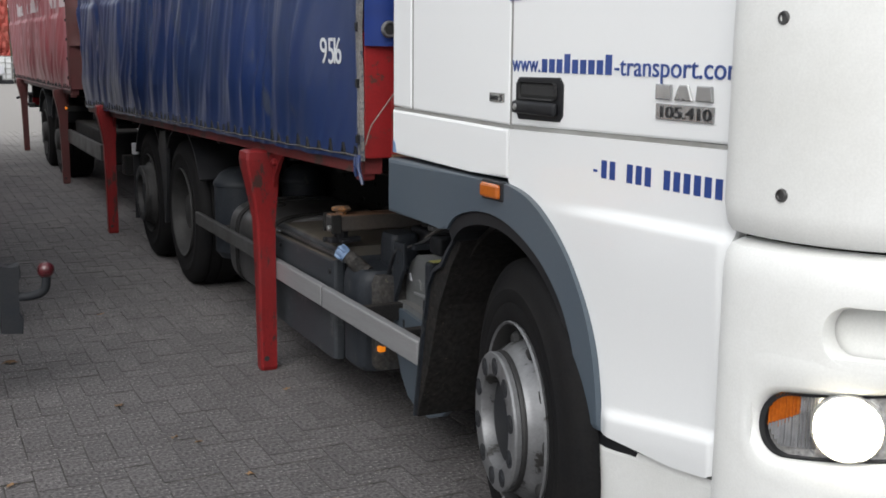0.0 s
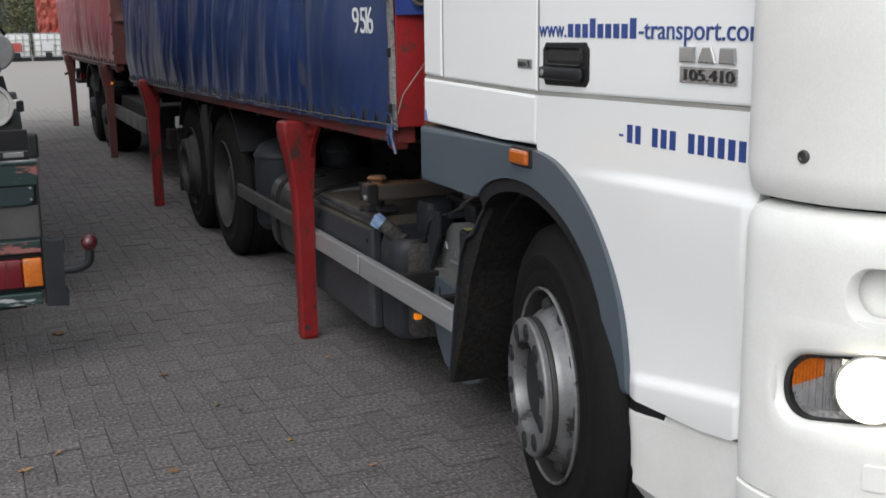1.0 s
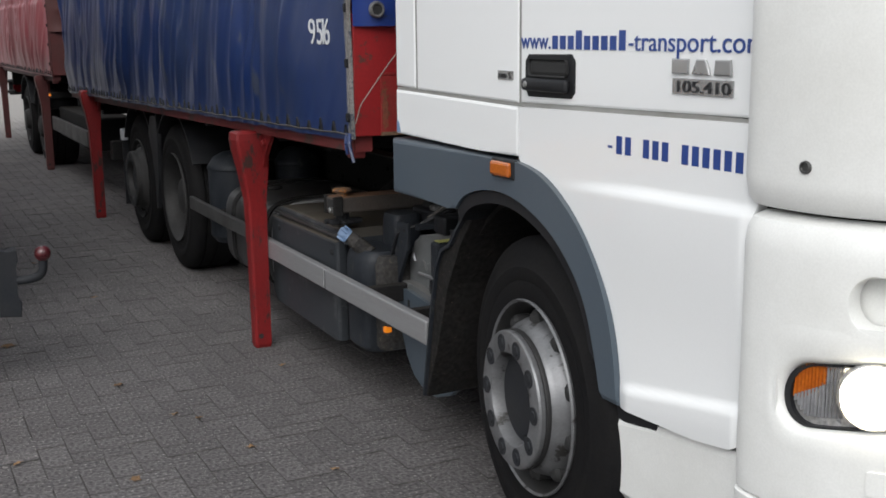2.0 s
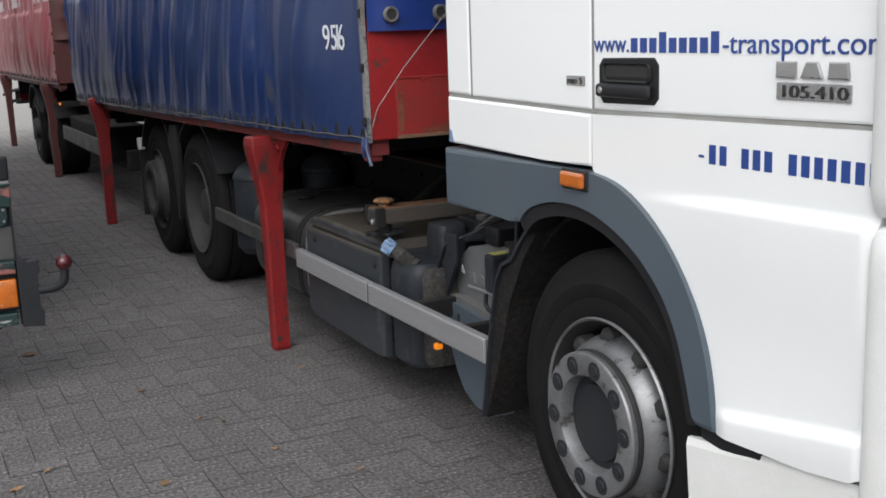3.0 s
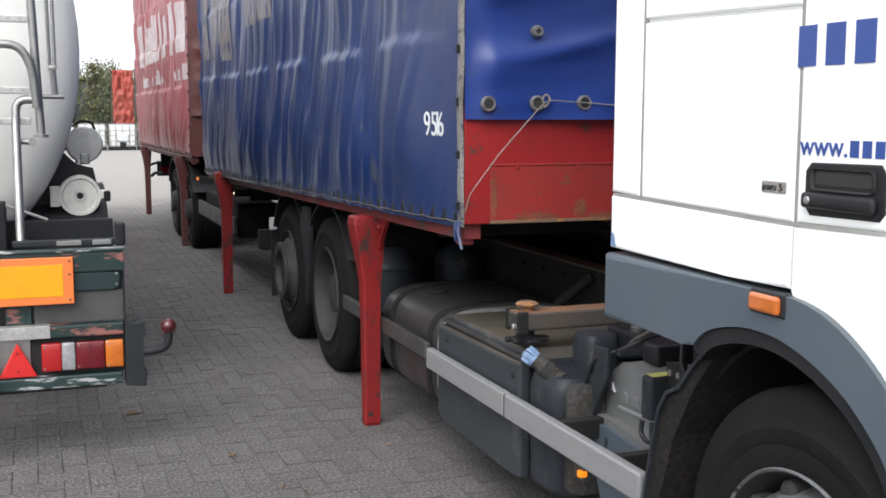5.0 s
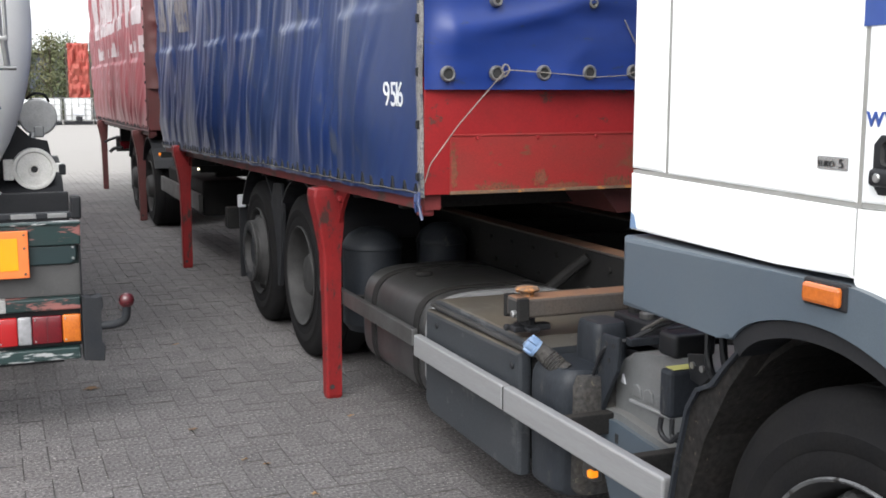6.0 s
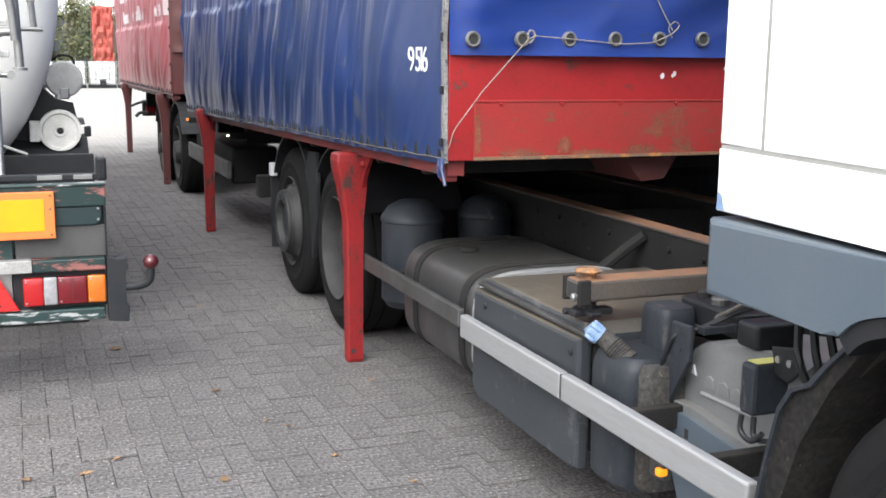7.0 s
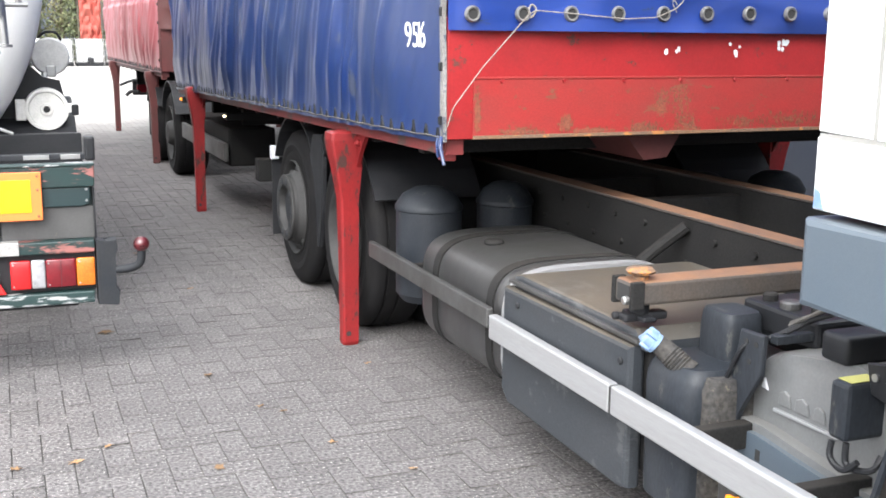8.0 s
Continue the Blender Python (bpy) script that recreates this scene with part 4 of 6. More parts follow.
def flip(bm):
    """The same part for the other side of the vehicle."""
    c = bm.copy()
    for v in c.verts:
        v.co.x = 2 * CX - v.co.x
    return c


def truck():
    t = thing("truck", "white lorry with slate grey sill driving from under the swap body", "truck")

    def pair(name, bm, m, label="", smooth=False):
        other = flip(bm)
        part(name, other, m, t, label, smooth)
        return part(name, bm, m, t, label, smooth)

    W = 0.030
    # cab core and panels
    core = [(-1.462, 1.18), (-1.462, 3.30), (-2.2, 3.42), (-3.10, 3.30), (-3.34, 2.50), (-3.38, 1.20), (-3.2, 1.18)]
    part("cab_shell", slab(core, W + 0.013, 2 * CX - W - 0.013, 0.02), M_WHITE, t)
    part("cab_floor", box(0.25, 2.3, -3.55, -1.50, 1.0, 1.175, 0.01), M_UNDER, t)
    pair("rear_corner_panel", slab([(-1.455, 1.348), (-1.612, 1.343), (-1.612, 3.25), (-1.455, 3.25)], W, W + 0.03, 0.010), M_WHITE)
    pair("side_panel", slab([(-1.622, 1.343), (-2.278, 1.333), (-2.278, 1.80), (-1.622, 1.82)], W, W + 0.03, 0.007), M_WHITE)
    pair("side_panel", slab([(-1.622, 1.83), (-2.278, 1.81), (-2.278, 3.25), (-1.622, 3.25)], W, W + 0.03, 0.007), M_WHITE)
    door = pair("door", slab([(-2.288, 1.335), (-3.21, 1.352), (-3.21, 2.35), (-3.10, 3.15), (-2.288, 3.2)], W, W + 0.03, 0.007), M_WHITE, "white cab door with blue lettering")
    # grey strips laid in the panel gaps in place of groove shade
    pair("panel_seam", box(W + 0.003, W + 0.014, -1.6225, -1.6115, 1.343, 3.25, 0), M_SEAMSHADE)
    pair("panel_seam", box(W + 0.003, W + 0.014, -2.2885, -2.2775, 1.19, 3.2, 0), M_SEAMSHADE)
    pair("panel_seam", box(W + 0.004, W + 0.014, -2.277, -1.46, 1.325, 1.346, 0), M_SEAMSHADE)
    pair("panel_seam", box(W + 0.004, W + 0.014, -3.21, -2.289, 1.326, 1.350, 0), M_SEAMSHADE)
    pair("lower_panel", slab([(-1.455, 1.185), (-1.455, 1.338), (-2.278, 1.324), (-2.278, 1.182), (-2.05, 1.180)], W - 0.002, W + 0.03, 0.010), M_WHITE)
    # front quarter panel with the wheel opening
    edge_y = [-2.775, -2.762, -2.740, -2.702, -2.650, -2.585, -2.495, -2.395, -2.300, -2.288, -2.288]
    edge_z = [0.60, 0.712, 0.808, 0.893, 0.972, 1.040, 1.104, 1.150, 1.166, 1.176, 1.40]

    def pressed(y, z):
        crease = float(np.interp(-y, (2.54, 2.84, 3.23), (1.150, 1.166, 1.176))) - z
        swage = float(np.interp(-y, (2.80, 3.234), (0.667, 0.741))) - z
        out = 0.015 * ease(2.42, 2.90, -y) * ease(0.0, 0.030, crease) * (1 - 0.95 * ease(0.05, 0.40, crease))
        out += 0.017 * ease(0.0, 0.026, swage) * ease(2.77, 2.84, -y) - 0.006 * ease(0.05, 0.13, swage)
        return W - 0.004 - out + 0.014 * ease(3.205, 3.232, -y) ** 2
    skin = bmesh.new()
    grid = []
    for k in range(91):
        f = k / 90
        e = float(np.interp(0.60 + 0.724 * f, edge_z, edge_y))
        row = []
        for i in range(49):
            y = e + (-3.230 - e) * i / 48
            zb = float(np.interp(-y, (2.80, 3.087, 3.20, 3.23), (0.600, 0.612, 0.628, 0.645)))
            zt = float(np.interp(-y, (2.288, 3.225), (1.324, 1.342)))
            z = zb + (zt - zb) * f
            row.append(skin.verts.new((pressed(y, z), y, z)))
        grid.append(row)
    for g0, g1 in zip(grid, grid[1:]):
        for i in range(48):
            skin.faces.new((g0[i], g0[i + 1], g1[i + 1], g1[i]))
    hem = bmesh.ops.extrude_edge_only(skin, edges=[e for e in skin.edges if e.is_boundary])
    for v in hem["geom"]:
        if isinstance(v, bmesh.types.BMVert):
            v.co.x = W + 0.035
    pair("quarter_panel", skin, M_WHITE, "white pressed panel round the front wheel opening", True)
    # slate sill and arch
    outer = [(-1.455, 1.170), (-2.20, 1.168), (-2.30, 1.170), (-2.41, 1.150), (-2.51, 1.104), (-2.60, 1.040), (-2.665, 0.972), (-2.718, 0.893), (-2.755, 0.808), (-2.779, 0.712), (-2.793, 0.60)]
    inner = [(-2.725, 0.60), (-2.691, 0.719), (-2.655, 0.815), (-2.602, 0.896), (-2.528, 0.963), (-2.452, 1.010), (-2.351, 1.050), (-2.245, 1.072), (-2.131, 1.071), (-2.033, 1.051), (-1.969, 1.023), (-1.926, 0.983), (-1.88, 0.981), (-1.455, 0.979)]
    outer, inner = outer[:1] + dense(outer[1:]), dense(inner[:-2]) + inner[-2:]
    pair("sill_and_arch", slab(outer + inner, W - 0.022, W + 0.10, 0.016), M_SLATE, "slate grey plastic sill and wheel arch")
    lip = [(y + 0.004, z - 0.004) for y, z in inner[:-2]]
    lip2 = [(-2.315 + (y + 2.315) * 0.93, 0.475 + (z - 0.475) * 0.94) for y, z in lip][::-1]
    pair("arch_lip", slab(lip + lip2, W - 0.012, W + 0.45, 0.005), M_BLACK, "black arch liner")
    # liner behind the wheel and the ribbed flap
    bm = bmesh.new()
    ring = arc(-2.315, 0.475, 0.60, 15, 178, 18)
    ring2 = arc(-2.315, 0.475, 0.585, 178, 15, 18)
    pair("wheel_arch_liner", slab(ring + ring2, W + 0.08, W + 0.62, 0), M_FLAP)
    flap = [(-1.945, 0.985), (-1.86, 0.90), (-1.815, 0.845), (-1.755, 0.82), (-1.715, 0.76), (-1.675, 0.60), (-1.645, 0.45), (-1.605, 0.27), (-1.615, 0.265), (-1.70, 0.46), (-1.78, 0.70), (-1.87, 0.85), (-1.965, 0.97)]
    pair("mud_flap", slab(flap, 0.055, 0.50, 0.004), M_FLAP, "black mud flap caked with dirt")
    edge = [(y + 0.004, z + 0.003) for y, z in flap[:8]] + [(y - 0.005, z - 0.003) for y, z in flap[:8]][::-1]
    pair("flap_edge", slab(edge, 0.042, 0.062, 0.003), M_ADBLUE)
    # front corner: deflector above, bumper below with the lamp
    P = CORNER
    corner = [q for q in P if q[0] < 0.33]
    pair("corner_deflector", wrap(corner, [(1.178, 0.030), (1.183, 0.014), (1.20, 0.003), (1.24, -0.004), (1.6, -0.004), (2.2, 0.01), (2.45, 0.05)]), M_BUMPER, "white corner deflector with two screws", True)
    for yy, xx, zz in ((-3.372, 0.001, 1.605), (-3.392, 0.004, 1.272)):
        bm = bmesh.new()
        lathe(bm, [(0.0, -0.003), (0.007, -0.003), (0.0085, -0.006), (0.012, -0.006), (0.0135, -0.002), (0.0135, 0.02)], 16, "x", (xx, yy, zz))
        pair("screw", bm, M_OLDALU, "", True)
    part("front_panel", wrap([q for q in P if q[0] > 0.36] + [(2 * CX - a, b) for a, b in [q for q in P if q[0] > 0.36][::-1]][1:], [(1.19, 0.01), (1.21, 0.0), (2.2, 0.03)], 0.03), M_BLACK, t)
    low = P
    near = [q for q in P if q[1] > -3.480]
    side_ = [q for q in P if q[1] > -3.362]
    bands = [wrap(low, [(1.075, 0.0), (1.10, 0.0), (1.135, 0.004), (1.156, 0.014), (1.168, 0.036)]), wrap(near, [(0.960, 0.0), (1.075, 0.0)]), wrap(low, [(0.945, 0.0), (0.960, 0.0)]),
             wrap(side_, [(0.728, 0.0), (0.945, 0.0)]), wrap(low, [(0.565, 0.004), (0.60, 0.0), (0.728, 0.0)])]
    pair("bumper", joined(bands), M_BUMPER, "white bumper with headlamp opening and grip recess", True)
    pair("grip_bowl", wrap([(a + 0.05, c + 0.035) for a, c in P if c < -3.48], [(0.94, 0.0), (1.10, 0.0)], 0.02), M_BUMPER, "white recessed grip", True)
    pair("grip_lip", moulded([(pill(0.250, 0.90, 0.936, 1.100, 0.060), -0.0010), (pill(0.276, 0.90, 0.952, 1.084, 0.055), 0.0010), (pill(0.292, 0.89, 0.960, 1.076, 0.052), 0.0),
                              (pill(0.298, 0.885, 0.966, 1.072, 0.050), -0.010), (pill(0.300, 0.88, 0.969, 1.070, 0.048), -0.052)]), M_BUMPER, "", True)
    pair("bumper_skirt", wrap(low, [(0.22, 0.07), (0.24, 0.04), (0.40, 0.005), (0.555, 0.0), (0.560, 0.010)]), M_BUMPER, "", True)
    # headlamp in its rounded opening
    U = 0.158
    def eye(k, d):
        return risen(pill(U + k, 0.82 - k, 0.740 + k, 0.872 - k, 0.064 - k * 0.8), U), d
    pair("lamp_surround", moulded([(pill(U - 0.062, 0.86, 0.668, 0.972, 0.095), -0.0012), (pill(U - 0.036, 0.855, 0.700, 0.949, 0.075), 0.0010), eye(-0.020, 0.0010), eye(-0.010, -0.004), eye(-0.003, -0.014), eye(0.0, -0.05)]), M_BUMPER, "white moulded lamp surround", True)
    pair("lamp_seal", moulded([eye(-0.001, -0.018), (risen(pill(U + 0.016, 0.815, 0.744, 0.869, 0.061), U), -0.014), (risen(pill(U + 0.018, 0.814, 0.745, 0.868, 0.060), U), -0.04)]), M_BLACK, "", True)
    pair("headlamp", on_plan(risen(pill(U - 0.01, 0.83, 0.742, 0.890, 0.05), U), -0.05, -0.026), M_REFLECT, "lit headlamp with an amber indicator")
    pair("indicator_lens", on_plan(risen([(U + 0.018, 0.800), (U + 0.020, 0.835), (U + 0.036, 0.862), (U + 0.060, 0.872), (U + 0.100, 0.862), (U + 0.088, 0.838), (U + 0.070, 0.815), (U + 0.045, 0.800)], U), -0.026, -0.021), M_AMBER, "amber indicator lens")
    # fluted lens: amber above, clear below
    for k in range(14):
        u = U + 0.022 + 0.0078 * k
        lo, hi = 0.762 + max(0, 0.030 - 0.009 * k), 0.872 - max(0, 0.026 - 0.010 * k)
        mid = 0.806 + 0.0030 * k
        for z0, z1, m in ((lo, mid, M_CLEARLENS), (mid + 0.001, hi, M_AMBER if k < 9 else M_CLEARLENS)):
            bm = bmesh.new()
            loft(bm, [[plan_point(*risen([(u + du, z)], U)[0], d) for du, d in ((0.0, -0.022), (0.0035, -0.0155), (0.007, -0.022))] for z in (z0, z1)])
            pair("lens_rib", bm, m)
    bowl = bmesh.new()
    lathe(bowl, [(0.0, -0.034), (0.030, -0.032), (0.050, -0.024), (0.062, -0.012), (0.0635, 0.014)], 36, "y")
    bowl.transform(Matrix.Translation((0.078, -3.527, 0.837)) @ pose(0, 0, 0, 0, 0, -48))
    pair("main_lamp", bowl, M_LAMPLIT, "glowing dipped-beam lamp", True)
    ring = bmesh.new()
    lathe(ring, [(0.0645, -0.010), (0.068, -0.006), (0.068, 0.02)], 36, "y")
    ring.transform(Matrix.Translation((0.078, -3.527, 0.837)) @ pose(0, 0, 0, 0, 0, -48))
    pair("lamp_ring", ring, M_REFLECT, "", True)
    pair("tow_cover", on_plan(pill(0.345, 0.405, 0.640, 0.690, 0.008), -0.01, 0.004), M_BUMPER)
    # entry step under the quarter panel
    bm = bmesh.new()
    loft(bm, [[(W + 0.005, y, z1), (W + 0.0, y, z1 - 0.02), (W + 0.012, y, 0.36), (W + 0.06, y, 0.30), (W + 0.30, y, 0.30), (W + 0.30, y, z1)] for y, z1 in ((-2.675, 0.552), (-2.78, 0.566), (-2.90, 0.586), (-3.24, 0.624))])
    pair("step_panel", bm, M_BUMPER, "scuffed white step panel")
    pair("arch_foot", slab([(-2.722, 0.602), (-2.80, 0.600), (-2.93, 0.598), (-2.93, 0.570), (-2.80, 0.556), (-2.73, 0.565)], W + 0.002, W + 0.25, 0.004), M_BLACK, "black foot of the wheel arch")
    pair("step_well", box(W + 0.05, W + 0.5, -3.22, -2.74, 0.54, 0.72, 0.01), M_BLACK)
    # marker lamp, handle, badges, writing
    pair("marker_lamp", box(W - 0.040, W - 0.018, -2.282, -2.176, 1.124, 1.166, 0.008), M_MARKER, "orange side marker lamp")
    pair("marker_base", box(W - 0.028, W - 0.010, -2.294, -2.168, 1.117, 1.174, 0.006), M_BLACK)
    rec = pair("handle_recess", slab([(-2.318, 1.375), (-2.318, 1.452), (-2.335, 1.470), (-2.545, 1.473), (-2.562, 1.455), (-2.562, 1.375), (-2.545, 1.358), (-2.335, 1.355)], W - 0.004, W + 0.01, 0.004), M_BLACK, "black door handle in its recess")
    # dark block painted as the shaded hollow behind the handle
    pair("handle_bowl", box(W - 0.007, W, -2.535, -2.345, 1.412, 1.458, 0.012), M_GAPSHADE)
    pair("door_handle", box(W - 0.024, W - 0.004, -2.545, -2.325, 1.372, 1.407, 0.010, 3), M_BLACK, "", True)
    pair("lock", rod(bmesh.new(), 0.009, W - 0.028, W - 0.02, "x", (0, -2.352, 1.390), 14, 0.002), M_STEEL)
    for y0, wd, ln in ((-2.955, 0.056, 0.0), (-3.022, 0.062, 0.016), (-3.095, 0.056, 0.004)):
        part("badge_block", slab([(y0, 1.436), (y0 - wd, 1.436), (y0 - wd + ln, 1.470), (y0 - ln, 1.470)], W - 0.008, W - 0.001, 0.003), M_CHROME, t, "plain chrome badge shape")
    part("model_plate", box(W - 0.004, W - 0.0005, -3.155, -2.955, 1.392, 1.427, 0.001), M_CHROME, t, "chrome plate with a black model number")
    bm = letters("105.410", 0.025, 0.0, 1.397, W - 0.006, 0.001)
    for v in bm.verts:
        v.co.y = -2.963 + v.co.y * 1.62
    part("model_number", bm, M_INK, t)
    part("emission_plate", box(W - 0.003, W - 0.0005, -2.252, -2.165, 1.396, 1.422, 0.001), M_CHROME, t, "small chrome plate")
    part("emission_text", letters("EURO", 0.0125, -2.169, 1.401, W - 0.0045, 0.0008), M_INK, t)
    part("emission_text", letters("5", 0.0185, -2.228, 1.400, W - 0.0045, 0.0008), M_INK, t)

    def stretched(text, y_from, y_to, z, h):
        """Blue film lettering that fills the door from y_from to y_to."""
        bm = letters(text, h, 0.0, z, W - 0.0015, 0.001)
        lo, hi = min(v.co.y for v in bm.verts), max(v.co.y for v in bm.verts)
        for v in bm.verts:
            v.co.y = y_from + (hi - v.co.y) / (hi - lo) * (y_to - y_from)
        part("lettering", bm, M_SIGNBLUE, t, "blue film lettering")
    stretched("www.", -2.294, -2.443, 1.485, 0.045)
    bars("xxxaxxxxa", 0.048, -2.452, 1.485, W - 0.0005, 0.332, t, "plain blue bar of lettering", 0.30)
    stretched("-transport.com", -2.786, -3.240, 1.485, 0.045)
    bars("-aa aaa aaaaaaa", 0.044, -2.714, 1.236, W - 0.0035, 0.53, t, "plain blue bar of lettering", 0.36)
    bars("xxx axx xxa", 0.122, -2.275, 1.676, W - 0.0005, 0.98, t, "large plain blue bar of lettering", 0.34)
    part("sticker", slab([(-1.462, 1.19), (-1.492, 1.19), (-1.480, 1.225), (-1.465, 1.232)], W - 0.0035, W - 0.0015, 0), M_LIGHTBLUE, t, "small blue and white sticker")
    # ladder frame
    for xa in (0.875, 1.605):
        bm = box(xa, xa + 0.07, -3.3, 4.35, 0.60, 0.852, 0.004)
        part("frame_rail", bm, M_UNDER, t, "grimy chassis rail")
        part("rail_flange", box(xa - 0.006, xa + 0.09, -1.5, 4.35, 0.853, 0.864, 0.003), M_ARM, t, "rusty top flange")
    for y in (-1.3, -0.2, 0.9, 1.6, 3.0, 4.2):
        part("frame_cross_member", box(0.945, 1.605, y - 0.04, y + 0.04, 0.66, 0.82, 0.004), M_UNDER, t)
    for k in range(10):
        for dz in (0.68, 0.79):
            part("frame_bolt", rod(bmesh.new(), 0.013, 0.862, 0.876, "x", (0, -0.75 + 0.24 * k + (0.06 if dz > 0.7 else 0), dz), 8), M_UNDER, t)
    bm = bmesh.new()
    tube(bm, [(0.70, 0.30, 0.66), (0.78, 0.26, 0.74), (0.862, 0.20, 0.825)], 0.024, 8)
    part("brace", bm, M_UNDER, t)
    # bearer arm with its twist lock
    part("bearer_arm", box(0.10, 2.45, -0.66, -0.555, 0.775, 0.845, 0.010), M_ARM, t, "rusty steel bearer arm")
    for xx in (0.155, 2.395):
        lock = part("twist_lock", lathe(bmesh.new(), [(0.0, 0.880), (0.035, 0.878), (0.046, 0.870), (0.040, 0.862), (0.026, 0.858), (0.024, 0.845)], 8, "z", (xx, -0.607, 0)), M_RUST, t, "rusty twist lock")
        bm = bmesh.new()
        rod(bm, 0.030, 0.735, 0.775, "z", (xx, -0.607, 0), 12, 0.004)
        bx(bm, xx - 0.062, xx + 0.085, -0.632, -0.585, 0.722, 0.747, 0.008)
        bx(bm, xx - 0.022, xx + 0.022, -0.672, -0.545, 0.727, 0.743, 0.006)
        rod(bm, 0.012, -0.075, -0.055, "x", (xx, -0.585, 0.735), 10, 0.003)
        part("lock_handle", bm, M_BLACK, lock)
        end = -1 if xx < 1 else 1
        for ya, yb in ((-0.668, -0.650), (-0.565, -0.547)):
            part("arm_end", box(min(xx + end * 0.062, xx + end * 0.02), max(xx + end * 0.062, xx + end * 0.02), ya, yb, 0.768, 0.849, 0.004), M_UNDER, t)
        part("arm_socket", box(xx + end * 0.0555 - 0.001, xx + end * 0.0555 + 0.001, -0.640, -0.575, 0.787, 0.834, 0), M_GAPSHADE, t)
        part("arm_pin", rod(bmesh.new(), 0.013, xx + end * 0.06 - 0.012, xx + end * 0.06 + 0.012, "x", (0, -0.632, 0.790), 12, 0.004), M_STEEL, t)
    # fuel tank with its straps
    def tank_ring(y, k=1.0):
        c, h, o = (0.475, 0.455), (0.36 * k, 0.245 * k), []
        for i in range(40):
            a = 2 * math.pi * i / 40
            u, v = math.cos(a), math.sin(a)
            o.append((c[0] + h[0] * math.copysign(abs(u) ** 0.5, u), y, c[1] + h[1] * math.copysign(abs(v) ** 0.5, v)))
        return o
    bm = loft(bmesh.new(), [tank_ring(1.14, 0.86), tank_ring(1.125, 0.95), tank_ring(1.09, 0.99), tank_ring(1.05), tank_ring(0.32), tank_ring(0.28, 0.99), tank_ring(0.262, 0.95)])
    pair("fuel_tank", bm, M_TANK, "grimy alloy fuel tank", True)
    for y in (0.92, 0.36):
        bm = loft(bmesh.new(), [tank_ring(y - 0.028, 1.018), tank_ring(y + 0.028, 1.018)])
        pair("tank_strap", bm, M_UNDER, "", True)
    bm = bmesh.new()
    rod(bm, 0.042, 0.690, 0.712, "z", (0.30, 0.74, 0), 20, 0.008)
    pair("filler_cap", bm, M_UNDER, "", True)
    bm = loft(bmesh.new(), [tank_ring(0.255, 1.008), tank_ring(0.22, 1.008), tank_ring(0.215, 1.0)])
    pair("tank_end_strip", bm, M_ALU, "pale worn strip", True)
    # battery box: side cover, dusty lid
    side = [(0.225, 0.645), (-0.648, 0.655), (-0.648, 0.215), (-0.60, 0.205), (0.18, 0.215), (0.235, 0.26)]
    pair("box_side_cover", slab(side, 0.105, 0.16, 0.014), M_BOX, "grey plastic box cover")
    pair("box_lid", slab([(0.20, 0.640), (0.20, 0.688), (0.14, 0.700), (-0.62, 0.700), (-0.668, 0.668), (-0.668, 0.640)], 0.135, 0.86, 0.014), M_BOX, "dusty brown box lid")
    pair("box_lid_ledge", box(0.118, 0.145, -0.66, 0.21, 0.660, 0.676, 0.004), M_OLDALU)
    pair("box_body", box(0.165, 0.86, -0.66, 0.19, 0.26, 0.638, 0.01), M_UNDER)
    for y in (0.10, -0.60):
        pair("cover_clip", rod(bmesh.new(), 0.012, 0.098, 0.11, "x", (0, y, 0.60), 10, 0.003), M_BLACK)
    # additive tank with pale blue cap
    def blob(y0, y1, x0, x1, z, k):
        o = []
        for i in range(24):
            a = 2 * math.pi * i / 24
            u, v = math.cos(a), math.sin(a)
            o.append(((x0 + x1) / 2 + k * (x1 - x0) / 2 * math.copysign(abs(u) ** 0.45, u), (y0 + y1) / 2 + k * (y1 - y0) / 2 * math.copysign(abs(v) ** 0.45, v), z))
        return o
    bm = loft(bmesh.new(), [blob(-0.935, -0.668, 0.115, 0.55, z, k) for z, k in ((0.225, 0.90), (0.245, 0.98), (0.57, 1.0), (0.605, 0.985), (0.632, 0.94), (0.648, 0.86))])
    pair("additive_tank", bm, M_ADBLUE, "dusty dark plastic additive tank", True)
    bm = loft(bmesh.new(), [blob(-0.86, -0.705, 0.285, 0.42, z, k) for z, k in ((0.45, 0.95), (0.48, 1.0), (0.66, 1.0), (0.74, 0.985), (0.768, 0.94), (0.780, 0.86))])
    pair("additive_tank_neck", bm, M_ADBLUE, "", True)
    pair("tank_moulding", loft(bmesh.new(), [blob(-0.970, -0.86, 0.165, 0.50, z, k) for z, k in ((0.24, 0.92), (0.26, 1.0), (0.60, 1.0), (0.635, 0.9))]), M_MUD, "mud-caked tank moulding", True)
    bm = bmesh.new()
    lathe(bm, [(0.036, -0.085), (0.034, -0.070)] + [(0.0345 if j % 2 else 0.031, -0.064 + 0.0045 * j) for j in range(13)] + [(0.031, 0.0), (0.027, 0.03)], 18, "z", cap=True)
    bm.transform(Matrix.Translation((0.135, -0.790, 0.678)) @ pose(0, 0, 0, -38, -40, 0))
    part("filler_neck", bm, M_MUD, t, "muddy filler neck", True)
    bm = bmesh.new()
    lathe(bm, [(0.0, 0.045), (0.021, 0.043), (0.026, 0.036), (0.026, 0.012), (0.030, 0.010), (0.030, 0.0)], 18, "z")
    bx(bm, -0.006, 0.006, -0.034, 0.034, 0.008, 0.047, 0.004)
